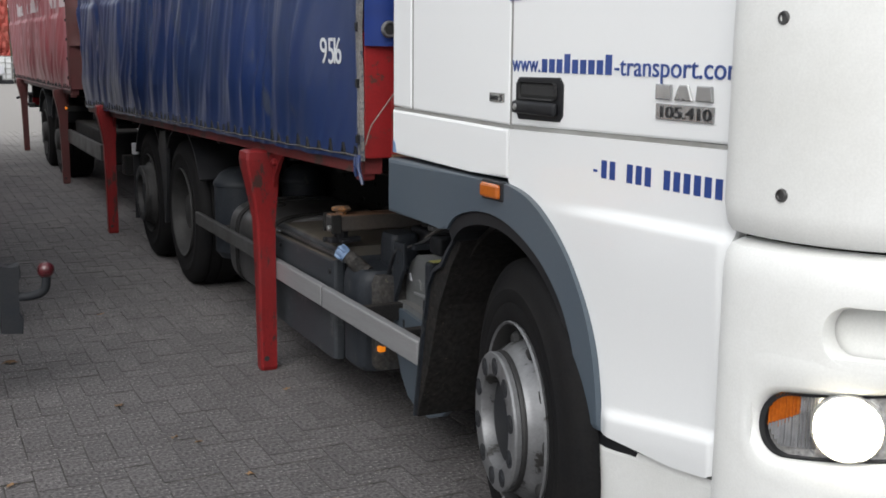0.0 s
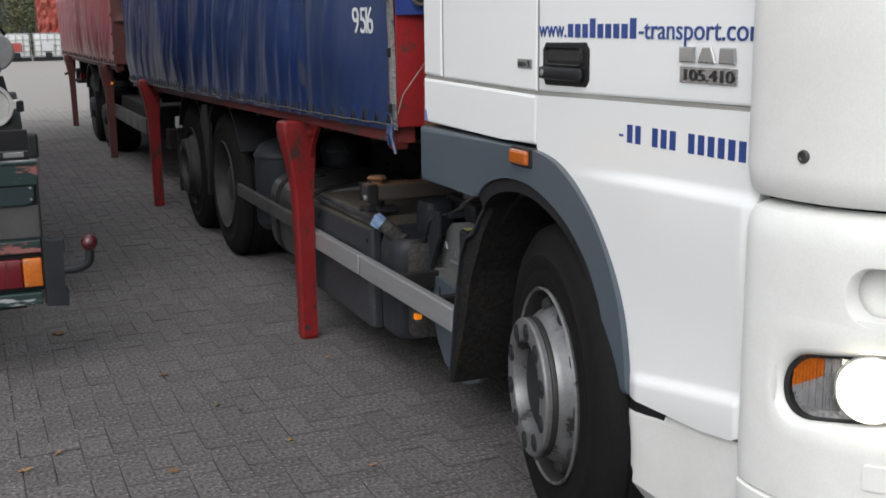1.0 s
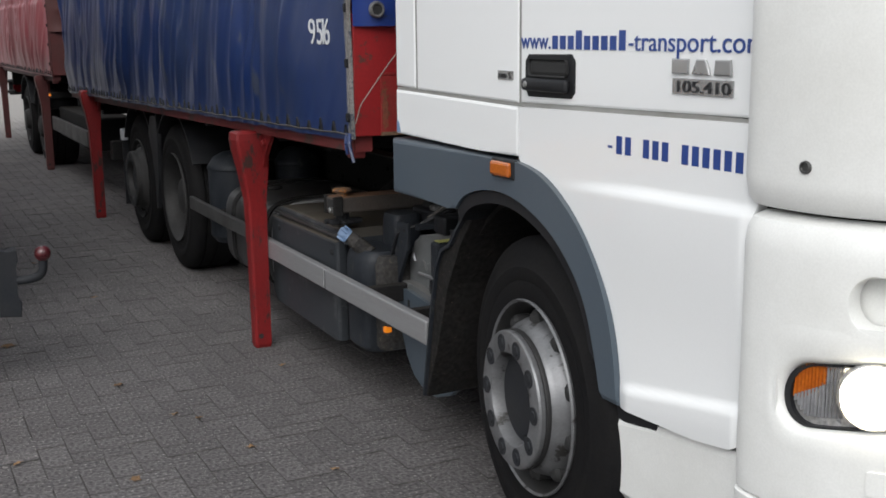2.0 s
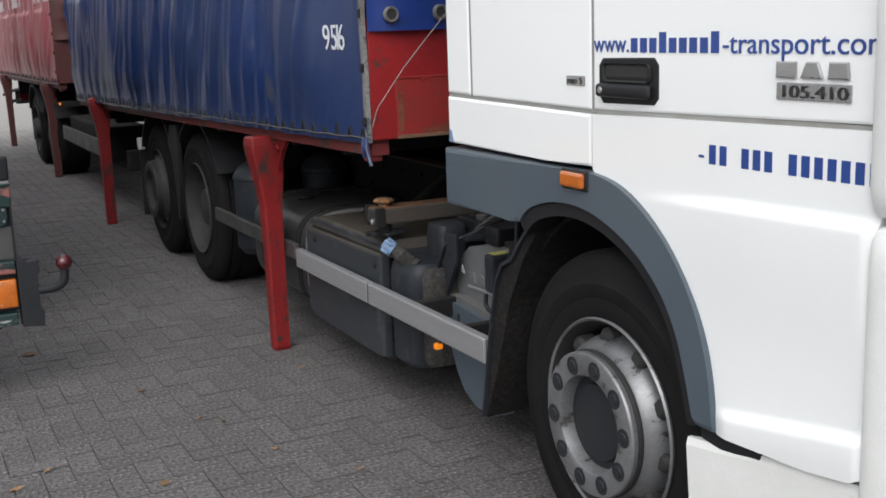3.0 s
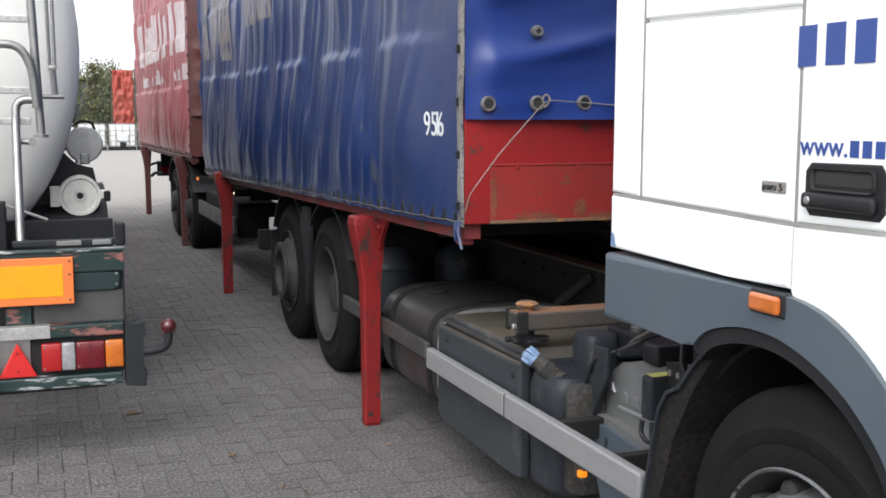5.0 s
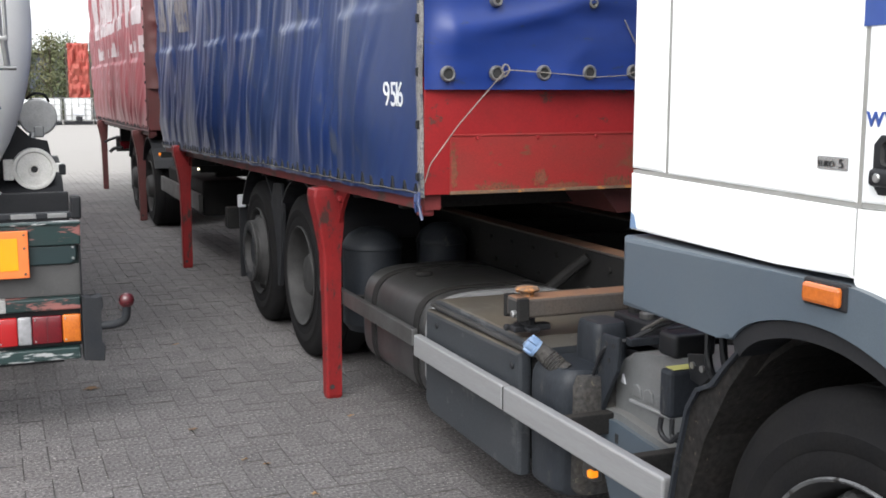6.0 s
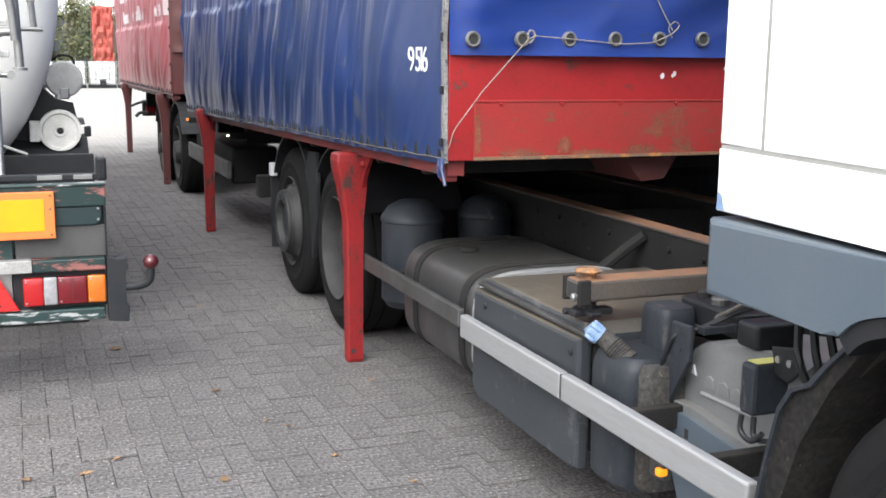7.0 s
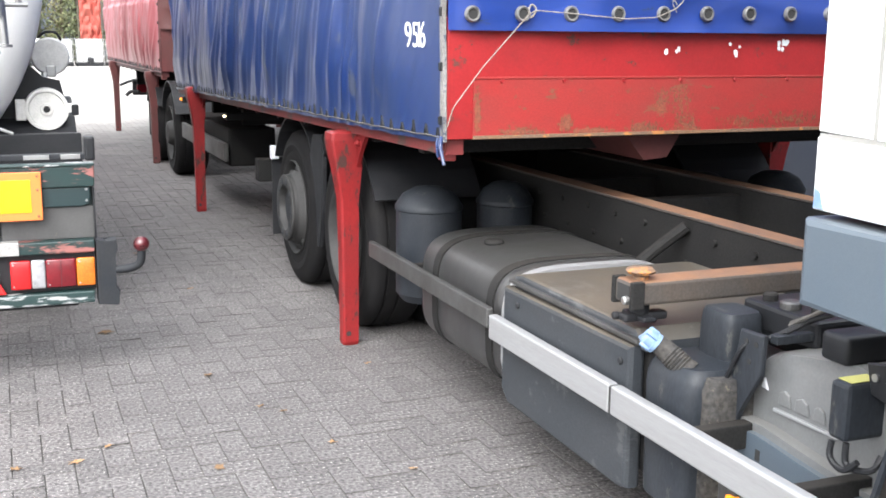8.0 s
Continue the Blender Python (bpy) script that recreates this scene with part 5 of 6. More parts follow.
    bx(bm, -0.034, 0.034, -0.006, 0.006, 0.008, 0.040, 0.004)
    bm.transform(Matrix.Translation((0.112, -0.772, 0.696)) @ pose(0, 0, 0, -38, -40, 20))
    part("blue_cap", bm, M_LIGHTBLUE, t, "pale blue filler cap", True)
    # side guard rails
    pair("side_guard", box(0.052, 0.088, -0.622, 0.235, 0.450, 0.540, 0.007), M_ALU, "brushed aluminium side guard")
    pair("side_guard", box(0.052, 0.088, -1.612, -0.634, 0.450, 0.540, 0.007), M_ALU, "brushed aluminium side guard")
    # dark filler between the rails: gap shade as colour
    pair("guard_splice", box(0.056, 0.080, -0.636, -0.620, 0.455, 0.535, 0), M_GAPSHADE, "dark fill painted as shade in the side guard's gap")
    pair("rear_side_guard", box(0.056, 0.084, 0.262, 1.66, 0.480, 0.556, 0.006), M_OLDALU, "grimy aluminium side guard")
    for y in (1.2, 0.5, -0.2, -1.0, -1.4):
        pair("guard_bracket", box(0.09, 0.30, y - 0.02, y + 0.02, 0.46, 0.53, 0.004), M_UNDER)
    pair("side_lamp", box(0.10, 0.130, -1.158, -1.132, 0.376, 0.400, 0.006), M_AMBERLIT, "lit amber side lamp")
    pair("side_lamp_bracket", box(0.112, 0.145, -1.155, -1.085, 0.362, 0.415, 0.006), M_OLDALU)
    # air intake cover, brackets, boxes and pipes behind the cab
    cov = [(-0.900, 0.46), (-0.925, 0.53), (-0.972, 0.668), (-0.993, 0.702), (-1.030, 0.724), (-1.075, 0.735), (-1.34, 0.778), (-1.52, 0.790), (-1.56, 0.60), (-1.56, 0.44)]
    cover = part("intake_cover", slab(cov, 0.30, 0.62, 0.030), M_SILVERBOX, t, "silver-grey engine side cover", True)
    for yy, wd in ((-1.075, 0.048), (-1.138, 0.055), (-1.208, 0.045)):
        part("raised_badge", slab([(yy, 0.598), (yy - wd, 0.600), (yy - wd * 0.85, 0.630), (yy - wd * 0.5, 0.640), (yy - wd * 0.1, 0.632)], 0.293, 0.302, 0.003), M_SILVERBOX, cover)
    part("cover_ridge", slab([(-1.06, 0.583), (-1.30, 0.588), (-1.30, 0.580), (-1.06, 0.574)], 0.291, 0.302, 0.002), M_ALU, cover)
    part("cover_mark", slab([(-1.005, 0.625), (-1.030, 0.622), (-1.014, 0.652)], 0.294, 0.301, 0.001), M_PLATE, cover)
    lip = [(-0.925, 0.530), (-1.06, 0.535), (-1.20, 0.522), (-1.36, 0.508), (-1.56, 0.505), (-1.56, 0.488), (-1.36, 0.490), (-1.20, 0.500), (-1.06, 0.510), (-0.925, 0.505)]
    part("cover_lip", slab(lip, 0.262, 0.31, 0.005), M_SILVERBOX, cover, "", True)
    sh = [(-0.935, 0.508), (-1.06, 0.512), (-1.20, 0.500), (-1.36, 0.489), (-1.60, 0.486), (-1.60, 0.33), (-1.52, 0.255), (-1.42, 0.175), (-1.30, 0.132), (-1.19, 0.134), (-1.10, 0.170), (-1.04, 0.235), (-0.995, 0.32), (-0.965, 0.42)]
    shield = part("engine_shield", slab(sh, 0.245, 0.275, 0.006), M_SLATE, t, "slate grey engine shield")
    for y in (-1.06, -1.30):
        part("shield_slot", slab([(y, 0.445), (y - 0.018, 0.445), (y - 0.018, 0.475), (y, 0.475)], 0.2435, 0.2465, 0), M_GAPSHADE, shield)
    plate = part("bracket_plate", slab([(-0.965, 0.779), (-1.064, 0.783), (-1.058, 0.675), (-0.985, 0.560), (-0.955, 0.488), (-0.850, 0.480), (-0.872, 0.520), (-0.950, 0.640)], 0.245, 0.262, 0.005), M_ADBLUE, t, "dark blue-grey bracket")
    for z, y in ((0.752, -0.995), (0.752, -1.035), (0.70, -1.01)):
        part("bracket_hole", rod(bmesh.new(), 0.008, 0.2435, 0.247, "x", (0, y, z), 10), M_GAPSHADE, plate)
    part("bracket_bolt", rod(bmesh.new(), 0.013, 0.228, 0.247, "x", (0, -0.905, 0.515), 8), M_BLACK, plate)
    part("cross_bar", box(0.30, 0.52, -1.05, -1.02, 0.748, 0.772, 0.003), M_ADBLUE, t)
    block = part("valve_block", box(0.42, 0.66, -1.06, -0.74, 0.720, 0.800, 0.012), M_BLACK, t, "black valve block with fittings")
    for xx, yy, r, m in ((0.46, -0.90, 0.030, M_OLDALU), (0.48, -0.99, 0.020, M_UNDER), (0.56, -1.02, 0.024, M_OLDALU), (0.47, -0.80, 0.022, M_UNDER)):
        part("valve_cap", rod(bmesh.new(), r, 0.795, 0.822, "z", (xx, yy, 0), 14, 0.005), m, block)
    for k in range(4):
        part("fitting", rod(bmesh.new(), 0.016, -1.085, -1.055, "y", (0.45 + 0.055 * k, 0, 0.765), 8, 0.003), M_UNDER, block)
    bm = bmesh.new()
    tube(bm, [(0.44, -1.09, 0.83), (0.38, -1.04, 0.80), (0.32, -1.02, 0.765), (0.24, -0.985, 0.74), (0.235, -0.945, 0.66), (0.235, -0.90, 0.56), (0.24, -0.86, 0.47)], 0.007, 7)
    tube(bm, [(0.46, -1.09, 0.835), (0.40, -1.05, 0.805), (0.34, -1.03, 0.775)], 0.007, 7)
    part("hose", bm, M_BLACK, t)
    part("black_module", box(0.190, 0.335, -1.435, -1.375, 0.632, 0.772, 0.012), M_ADBLUE, t, "black control box with a yellow label")
    part("yellow_label", box(0.205, 0.285, -1.428, -1.385, 0.7725, 0.7745, 0), mat("faded_yellow_label", (0.42, 0.40, 0.12), 0.6), t)
    part("resonator", box(0.275, 0.42, -1.33, -1.235, 0.772, 0.845, 0.014, 3), M_BLACK, t, "", True)
    part("hinge_plate", slab([(-1.42, 0.815), (-1.52, 0.835), (-1.535, 0.775), (-1.49, 0.735), (-1.44, 0.745)], 0.25, 0.265, 0.004), M_BLACK, t)
    for y in (-1.455, -1.50):
        part("hinge_bolt", rod(bmesh.new(), 0.010, 0.243, 0.252, "x", (0, y, 0.79), 8), M_STEEL, t)
    bm = bmesh.new()
    tube(bm, [(0.185, -1.40, 0.63), (0.18, -1.40, 0.585), (0.19, -1.44, 0.565), (0.20, -1.47, 0.60)], 0.008, 7)
    tube(bm, [(0.205, -1.425, 0.63), (0.20, -1.43, 0.57), (0.22, -1.50, 0.585), (0.24, -1.50, 0.62)], 0.008, 7)
    part("cable", bm, M_BLACK, t)
    bm = bmesh.new()
    for k in range(5):
        tube(bm, [(0.25 + 0.03 * k, -1.52 - 0.02 * k, 0.90), (0.22 + 0.04 * k, -1.56 - 0.02 * k, 0.82), (0.26 + 0.03 * k, -1.60 - 0.015 * k, 0.70)], 0.011, 7)
    part("hose", bm, M_BLACK, t)
    bm = bmesh.new()
    tube(bm, [(0.36, -1.02, 0.79), (0.40, -1.10, 0.85), (0.46, -1.17, 0.89)], 0.006, 6)
    tube(bm, [(0.38, -1.00, 0.79), (0.42, -1.09, 0.845), (0.48, -1.18, 0.875)], 0.006, 6)
    part("wire", bm, M_CORD, t)
    part("engine", box(0.75, 1.85, -3.0, -1.45, 0.35, 0.98, 0.05), M_UNDER, t)
    part("gearbox", box(0.98, 1.57, -1.44, -0.3, 0.42, 0.80, 0.05), M_UNDER, t)
    part("rear_bulkhead", box(0.60, 1.95, -1.50, -1.475, 0.75, 1.175, 0.005), M_UNDER, t)
    # air tanks before the drive axle
    for xx, yy, r in ((0.285, 1.45, 0.155), (0.70, 1.50, 0.135)):
        for x2 in (xx, 2 * CX - xx):
            bm = bmesh.new()
            lathe(bm, [(0.0, 0.845), (r * 0.45, 0.835), (r * 0.8, 0.805), (r, 0.76), (r + 0.006, 0.75), (r + 0.006, 0.735), (r, 0.73), (r, 0.34), (r * 0.8, 0.30), (0.0, 0.28)], 28, "z", (x2, yy, 0))
            part("air_tank", bm, M_ADBLUE, t, "dark round air tank", True)
    # rear axles, mudguards
    for yy in (2.20, 3.28):
        bm = bmesh.new()
        rod(bm, 0.075, 0.15, 2.40, "x", (0, yy, 0.475), 16)
        part("axle", bm, M_UNDER, t)
    for yy in (2.20, 3.28):
        a = arc(yy, 0.475, 0.575, 28, 152, 16)
        b2 = arc(yy, 0.475, 0.560, 152, 28, 16)
        pair("mudguard", slab(a + b2, 0.10, 0.66, 0), M_BLACK, "black plastic mudguard")
    pair("mudguard_skirt", slab([(2.80, 0.97), (2.62, 0.98), (2.60, 0.80), (2.63, 0.55), (2.70, 0.33), (2.735, 0.33), (2.74, 0.55), (2.79, 0.72), (2.88, 0.84)], 0.092, 0.12, 0.004), M_BLACK, "dark plastic guard between the wheels")
    pair("mudguard_flap", box(0.10, 0.66, 3.88, 3.895, 0.20, 0.72, 0.003), M_BLACK)
    pair("white_bracket", box(0.09, 0.14, 3.84, 3.90, 0.71, 0.80, 0.008), M_PLATE, "small white box")
    part("tail_beam", box(0.10, 2.45, 4.30, 4.42, 0.50, 0.66, 0.01), M_UNDER, t)
    wheels = []
    for x, s in ((0.052, -1), (2 * CX - 0.052, 1)):
        wheels.append((wheel(t, "front_wheel", x, -2.312, 0.475, 0.30, "steer", s), True))
        wheels.append((wheel(t, "rear_wheel", x + (0.05 if s < 0 else -0.05), 2.20, 0.475, 0.30, "drive", s), False))
        wheels.append((wheel(t, "rear_wheel", x + (0.05 if s < 0 else -0.05), 3.28, 0.475, 0.30, "nave", s), False))
        part("inner_tyre", lathe(bmesh.new(), [(0.29, 0.0), (0.42, 0.0), (0.475, 0.03), (0.475, 0.25), (0.42, 0.28), (0.29, 0.28)], 40, "x", (0.45 if s < 0 else 2 * CX - 0.73, 2.20, 0.475)), M_TYRE, t, smooth=True)
    return t, wheels


def trailer():
    t = thing("drawbar_trailer", "dark drawbar trailer chassis under the red swap body", "trailer")
    for xa in (0.90, 1.66):
        part("frame_rail", box(xa, xa + 0.08, 5.6, 13.6, 0.66, 0.90, 0.005), M_UNDER, t)
    for y in (5.8, 7.2, 8.6, 10.2, 12.0, 13.4):
        part("cross_member", box(0.30, 2.4, y - 0.05, y + 0.05, 0.78, 0.96, 0.005), M_UNDER, t)
    bm = bmesh.new()
    tube(bm, [(CX, 5.7, 0.62), (CX, 4.6, 0.56), (CX, 4.35, 0.56)], 0.06, 10)
    part("drawbar", bm, M_UNDER, t)
    for xa in (0.16, 2.44):
        part("side_guard", box(xa - 0.018, xa + 0.018, 5.80, 8.10, 0.475, 0.625, 0.006), M_OLDALU, t, "dull aluminium side guard")
        part("side_locker", box(xa + (0.04 if xa < 1 else -0.44), xa + (0.44 if xa < 1 else -0.04), 5.9, 7.9, 0.42, 0.74, 0.02), M_UNDER, t)
        for y in (8.88, 10.25):
            a = arc(y, 0.45, 0.56, 25, 155, 14)
            b2 = arc(y, 0.45, 0.545, 155, 25, 14)
            part("mudguard", slab(a + b2, xa - 0.04 if xa < 1 else xa - 0.5, xa + 0.5 if xa < 1 else xa + 0.04, 0), M_BLACK, t)
        part("tail_flap", box(xa + (0.0 if xa < 1 else -0.5), xa + (0.5 if xa < 1 else 0.0), 10.92, 10.94, 0.25, 0.8, 0.003), M_BLACK, t)
    part("amber_lamp", box(0.09, 0.11, 7.79, 7.83, 0.862, 0.888, 0.006), M_AMBERLIT, t, "lit amber side lamp")
    part("white_lamp", box(0.09, 0.11, 5.522, 5.538, 0.865, 0.879, 0.005), M_WHITELAMP, t, "lit white lamp")
    part("lamp_bracket", box(0.11, 0.9, 5.50, 5.56, 0.84, 0.90, 0.005), M_UNDER, t)
    part("lamp_bracket", box(0.11, 0.9, 7.78, 7.84, 0.84, 0.90, 0.005), M_UNDER, t)
    part("tail_board", box(0.25, 2.3, 13.5, 13.56, 0.60, 0.84, 0.01), M_BLACK, t)
    for x in (0.30, 1.95):
        part("tail_lamp", box(x, x + 0.3, 13.44, 13.49, 0.64, 0.76, 0.01), M_REDLENS, t)
    bm = bmesh.new()
    tube(bm, [(0.32, 13.4, 0.83), (0.22, 13.6, 0.80), (0.10, 13.72, 0.74)], 0.02, 8)
    tube(bm, [(0.32, 13.3, 0.66), (0.20, 13.4, 0.66), (0.14, 13.4, 0.60)], 0.025, 8)
    part("rear_bracket", bm, M_BLACK, t)
    wheels = []
    for x, s in ((0.14, -1), (2.46, 1)):
        for y in (8.88, 10.25):
            wheels.append((wheel(t, "trailer_wheel", x, y, 0.45, 0.34, "tag", s), False))
    return t, wheels


# ---- tank trailer parked alongside ----
def tanker():
    t = thing("tank_trailer", "ivory road tank trailer with a scuffed dark green rear bumper", "tank trailer")
    TX, TZ, A, B = -2.44, 1.92, 1.145, 1.30

    def ring(y, k):
        o = []
        for i in range(72):
            a = 2 * math.pi * i / 72
            u, v = math.cos(a), math.sin(a)
            o.append((TX + k * A * math.copysign(abs(u) ** 0.97, u), y, TZ + k * B * math.copysign(abs(v) ** 0.97, v)))
        return o
    bm = loft(bmesh.new(), [ring(y, k) for y, k in ((0.86, 0.02), (0.865, 0.25), (0.885, 0.48), (0.92, 0.68), (0.98, 0.84), (1.05, 0.93), (1.14, 0.98), (1.24, 1.0), (11.4, 1.0), (11.6, 0.9), (11.75, 0.5), (11.8, 0.02))])
    part("tank", bm, M_TANKER, t, "ivory painted tank with a domed end", True)
    for k, (x, z) in enumerate(((-1.78, 1.33), (-1.84, 1.24), (-1.90, 1.60))):
        bm = bmesh.new()
        y = 0.905
        bm.faces.new([bm.verts.new((x + dx, y + 0.03, z + dz)) for dx, dz in ((0.035, 0), (0, 0.04), (-0.035, 0), (0, -0.04))])
        part("reflector_mark", bm, M_TANKER, t)
    # ladder and handrails on the tank end
    L = 0.62
    bm = bmesh.new()
    tube(bm, [(-1.565, L, 3.1), (-1.545, L, 2.30), (-1.515, L, 1.47)], 0.021, 12)
    rail = part("ladder_stile", bm, M_STAINLESS, t, "stainless ladder tube", True)
    bm = bmesh.new()
    rod(bm, 0.036, 1.455, 1.468, "z", (-1.515, L, 0), 14)
    part("stile_foot", bm, M_STAINLESS, rail)
    bm = bmesh.new()
    tube(bm, [(-2.9, L - 0.04, 1.905), (-1.60, L - 0.04, 1.905), (-1.545, L - 0.04, 1.80), (-1.53, L - 0.03, 1.60)], 0.021, 12)
    part("hand_rail", bm, M_STAINLESS, t, "", True)
    bm = bmesh.new()
    tube(bm, [(-1.52, L - 0.02, 1.640), (-1.625, L - 0.02, 1.640), (-1.631, L - 0.03, 1.52), (-1.628, 0.40, 0.96)], 0.021, 12)
    part("lower_stile", bm, M_STAINLESS, t, "", True)
    bm = bmesh.new()
    rod(bm, 0.042, 0.945, 0.96, "z", (-1.628, 0.40, 0), 14)
    part("stile_foot", bm, M_BLACK, t)
    for z in (2.03, 1.685, 1.535, 2.38):
        rung = part("ladder_rung", box(-2.05, -1.56, L - 0.015, L + 0.025, z - 0.017, z + 0.017, 0.004), M_CHEQUER, t, "pressed steel ladder rung")
        for k in range(9):
            part("grip_boss", rod(bmesh.new(), 0.006, L - 0.019, L - 0.012, "y", (-2.03 + 0.055 * k, 0, z), 8), M_STAINLESS, rung)
    bm = bmesh.new()
    tube(bm, [(-1.478, L + 0.05, 3.0), (-1.462, L + 0.05, 1.80)], 0.009, 8)
    tube(bm, [(-1.447, L + 0.05, 3.0), (-1.438, L + 0.05, 1.80)], 0.009, 8)
    bx(bm, -1.470, -1.430, L + 0.035, L + 0.065, 1.785, 1.81, 0.004)
    tube(bm, [(-1.450, L + 0.05, 1.79), (-1.440, L + 0.05, 1.655)], 0.016, 8)
    tube(bm, [(-1.535, L + 0.02, 1.655), (-1.40, L + 0.05, 1.655)], 0.011, 8)
    part("gas_strut_rail", bm, M_STAINLESS, t, "", True)
    bm = bmesh.new()
    tube(bm, [(-1.62, L, 1.435), (-1.56, L, 1.432)], 0.014, 8)
    rod(bm, 0.021, L - 0.02, L + 0.02, "y", (-1.555, 0, 1.432), 12)
    part("hose_clip", bm, M_STAINLESS, t)
    # hose tubes with their end caps
    def hose_tube(x, y, z, r, big):
        bm = bmesh.new()
        rod(bm, r * 0.92, y + 0.02, y + 0.30, "y", (x, 0, z), 36)
        tb = part("hose_tube", bm, M_BLACK, t, "round alloy hose tube with an end cap", True)
        bm = bmesh.new()
        lathe(bm, [(0.0, y - 0.015), (r * 0.16, y - 0.016), (r * 0.18, y - 0.024), (r * 0.28, y - 0.024), (r * 0.30, y - 0.012), (r * 0.78, y - 0.012), (r * 0.84, y - 0.024), (r * 0.97, y - 0.024), (r, y - 0.012), (r, y + 0.05)] if big else
              [(0.0, y - 0.012), (r * 0.9, y - 0.010), (r * 0.97, y - 0.003), (r, y + 0.006), (r, y + 0.05)], 40, "y", (x, 0, z))
        cap = part("end_cap", bm, M_CAP, tb, "", True)
        if big:
            part("cap_hole", rod(bmesh.new(), r * 0.15, y - 0.026, y - 0.01, "y", (x, 0, z), 16), M_GAPSHADE, cap)
            part("hinge_lug", box(x - r - 0.045, x - r + 0.01, y - 0.02, y + 0.03, z - 0.06, z + 0.055, 0.006), M_CAP, cap)
            part("hinge_lug", box(x + r - 0.01, x + r + 0.03, y - 0.02, y + 0.02, z - 0.02, z + 0.03, 0.006), M_CAP, cap)
            part("latch", box(x + r + 0.012, x + r + 0.05, y - 0.03, y + 0.02, z - 0.035, z + 0.025, 0.008), M_BLACK, cap)
            for a in (70, 110, 250, 290):
                part("cap_rib", box(x + 0.55 * r * math.cos(radians(a)) - 0.008, x + 0.55 * r * math.cos(radians(a)) + 0.008, y - 0.018, y - 0.010, z + 0.55 * r * math.sin(radians(a)) - 0.003, z + 0.55 * r * math.sin(radians(a)) + 0.003, 0.001), M_CAP, cap)
        else:
            part("cap_hasp", box(x - 0.03, x + 0.03, y - 0.016, y - 0.002, z - r - 0.01, z - r + 0.06, 0.008), M_STEEL, cap)
            bm = bmesh.new()
            tube(bm, [(x - 0.06, y + 0.1, z + r), (x - 0.02, y + 0.05, z + r + 0.035), (x + 0.05, y + 0.05, z + r + 0.03), (x + 0.07, y + 0.08, z + r - 0.02)], 0.008, 7)
            part("wire_latch", bm, M_BLACK, cap)
    hose_tube(-1.318, 1.338, 1.111, 0.116, True)
    hose_tube(-1.258, 2.0, 1.381, 0.112, False)
    # mudguards, wheels and the dark underside
    bm = bmesh.new()
    tube(bm, [(-1.36, 1.6, 0.95), (-1.34, 1.55, 1.10), (-1.30, 1.9, 1.28)], 0.02, 8)
    part("bracket", bm, M_STEEL, t)
    bm = bmesh.new()
    tube(bm, [(-1.70, 0.9, 1.10), (-1.50, 0.88, 1.02)], 0.008, 7)
    part("latch_rod", bm, M_STEEL, t)
    a = arc(1.75, 0.50, 0.66, 20, 176, 20)
    b2 = arc(1.75, 0.50, 0.64, 176, 20, 20)
    for x0, x1 in ((-1.72, -1.17), (-3.70, -3.15)):
        part("mudguard", slab(a + b2, x0, x1, 0.003), M_BLACK, t, "black plastic mudguard")
        part("mudguard_lip", box(x0, x1 + 0.01, 1.08, 1.12, 0.46, 1.0, 0.006), M_BLACK, t)
    part("inner_guard", slab_x([(-1.75, 0.62), (-1.205, 0.62), (-1.205, 0.97), (-1.222, 1.18), (-1.238, 1.265), (-1.33, 1.28), (-1.40, 1.36), (-1.75, 1.36)], 1.40, 1.42), M_BLACK, t, "black guard panel")
    part("shelf", box(-1.66, -1.19, 0.20, 0.26, 0.955, 0.982, 0.004), M_HUB, t, "black edge strip")
    for x0_, x1_ in ((-1.47, -1.36), (-1.31, -1.225)):
        part("bare_patch", box(x0_, x1_, 0.195, 0.2, 0.958, 0.980, 0.001), M_STEEL, t)
    part("shelf_end", box(-1.205, -1.16, 0.18, 0.28, 0.95, 1.06, 0.01), M_BLACK, t)
    part("dark_panel", box(-3.65, -1.70, 0.9, 0.95, 0.60, 1.12, 0.01), M_BLACK, t)
    for xa in (-2.95, -2.0):
        part("frame_rail", box(xa, xa + 0.08, 0.0, 11.5, 0.72, 0.98, 0.005), M_UNDER, t)
    for y in (1.75, 3.05, 4.35):
        for x, s in ((-3.70, -1), (-1.20, 1)):
            wheel(t, "trailer_wheel", x, y, 0.50, 0.36, "tag", s)
    # rear bumper
    Y = -0.06
    part("upper_beam", box(-3.68, -1.186, Y, Y + 0.06, 0.862, 0.957, 0.006), M_GREEN, t, "dark green beam with scraped pink paint")
    part("upper_beam_edge", box(-3.68, -1.184, Y - 0.008, Y + 0.07, 0.957, 0.966, 0.003), M_GREENWHITE, t)
    part("recess_panel", box(-1.74, -1.188, Y + 0.045, Y + 0.06, 0.772, 0.860, 0.002), M_GREEN, t)
    part("recess_lip", slab_x([(-1.43, 0.860), (-1.43, 0.776), (-1.235, 0.776), (-1.212, 0.79), (-1.205, 0.815), (-1.205, 0.860)], Y + 0.01, Y + 0.044), mat("dark_green_paint", (0.006, 0.019, 0.021), 0.45, other=(0.01, 0.024, 0.026)), t)
    for z in (0.852, 0.802):
        part("bolt", rod(bmesh.new(), 0.006, Y + 0.002, Y + 0.012, "y", (-1.222, 0, z), 8), M_STAINLESS, t)
    part("grey_flap", box(-1.58, -1.192, Y + 0.025, Y + 0.04, 0.632, 0.775, 0.003), M_FLAPGREY, t, "stained grey rubber flap")
    part("side_edge", box(-1.196, -1.188, Y + 0.0, Y + 0.06, 0.632, 0.861, 0.002), M_BLACK, t)
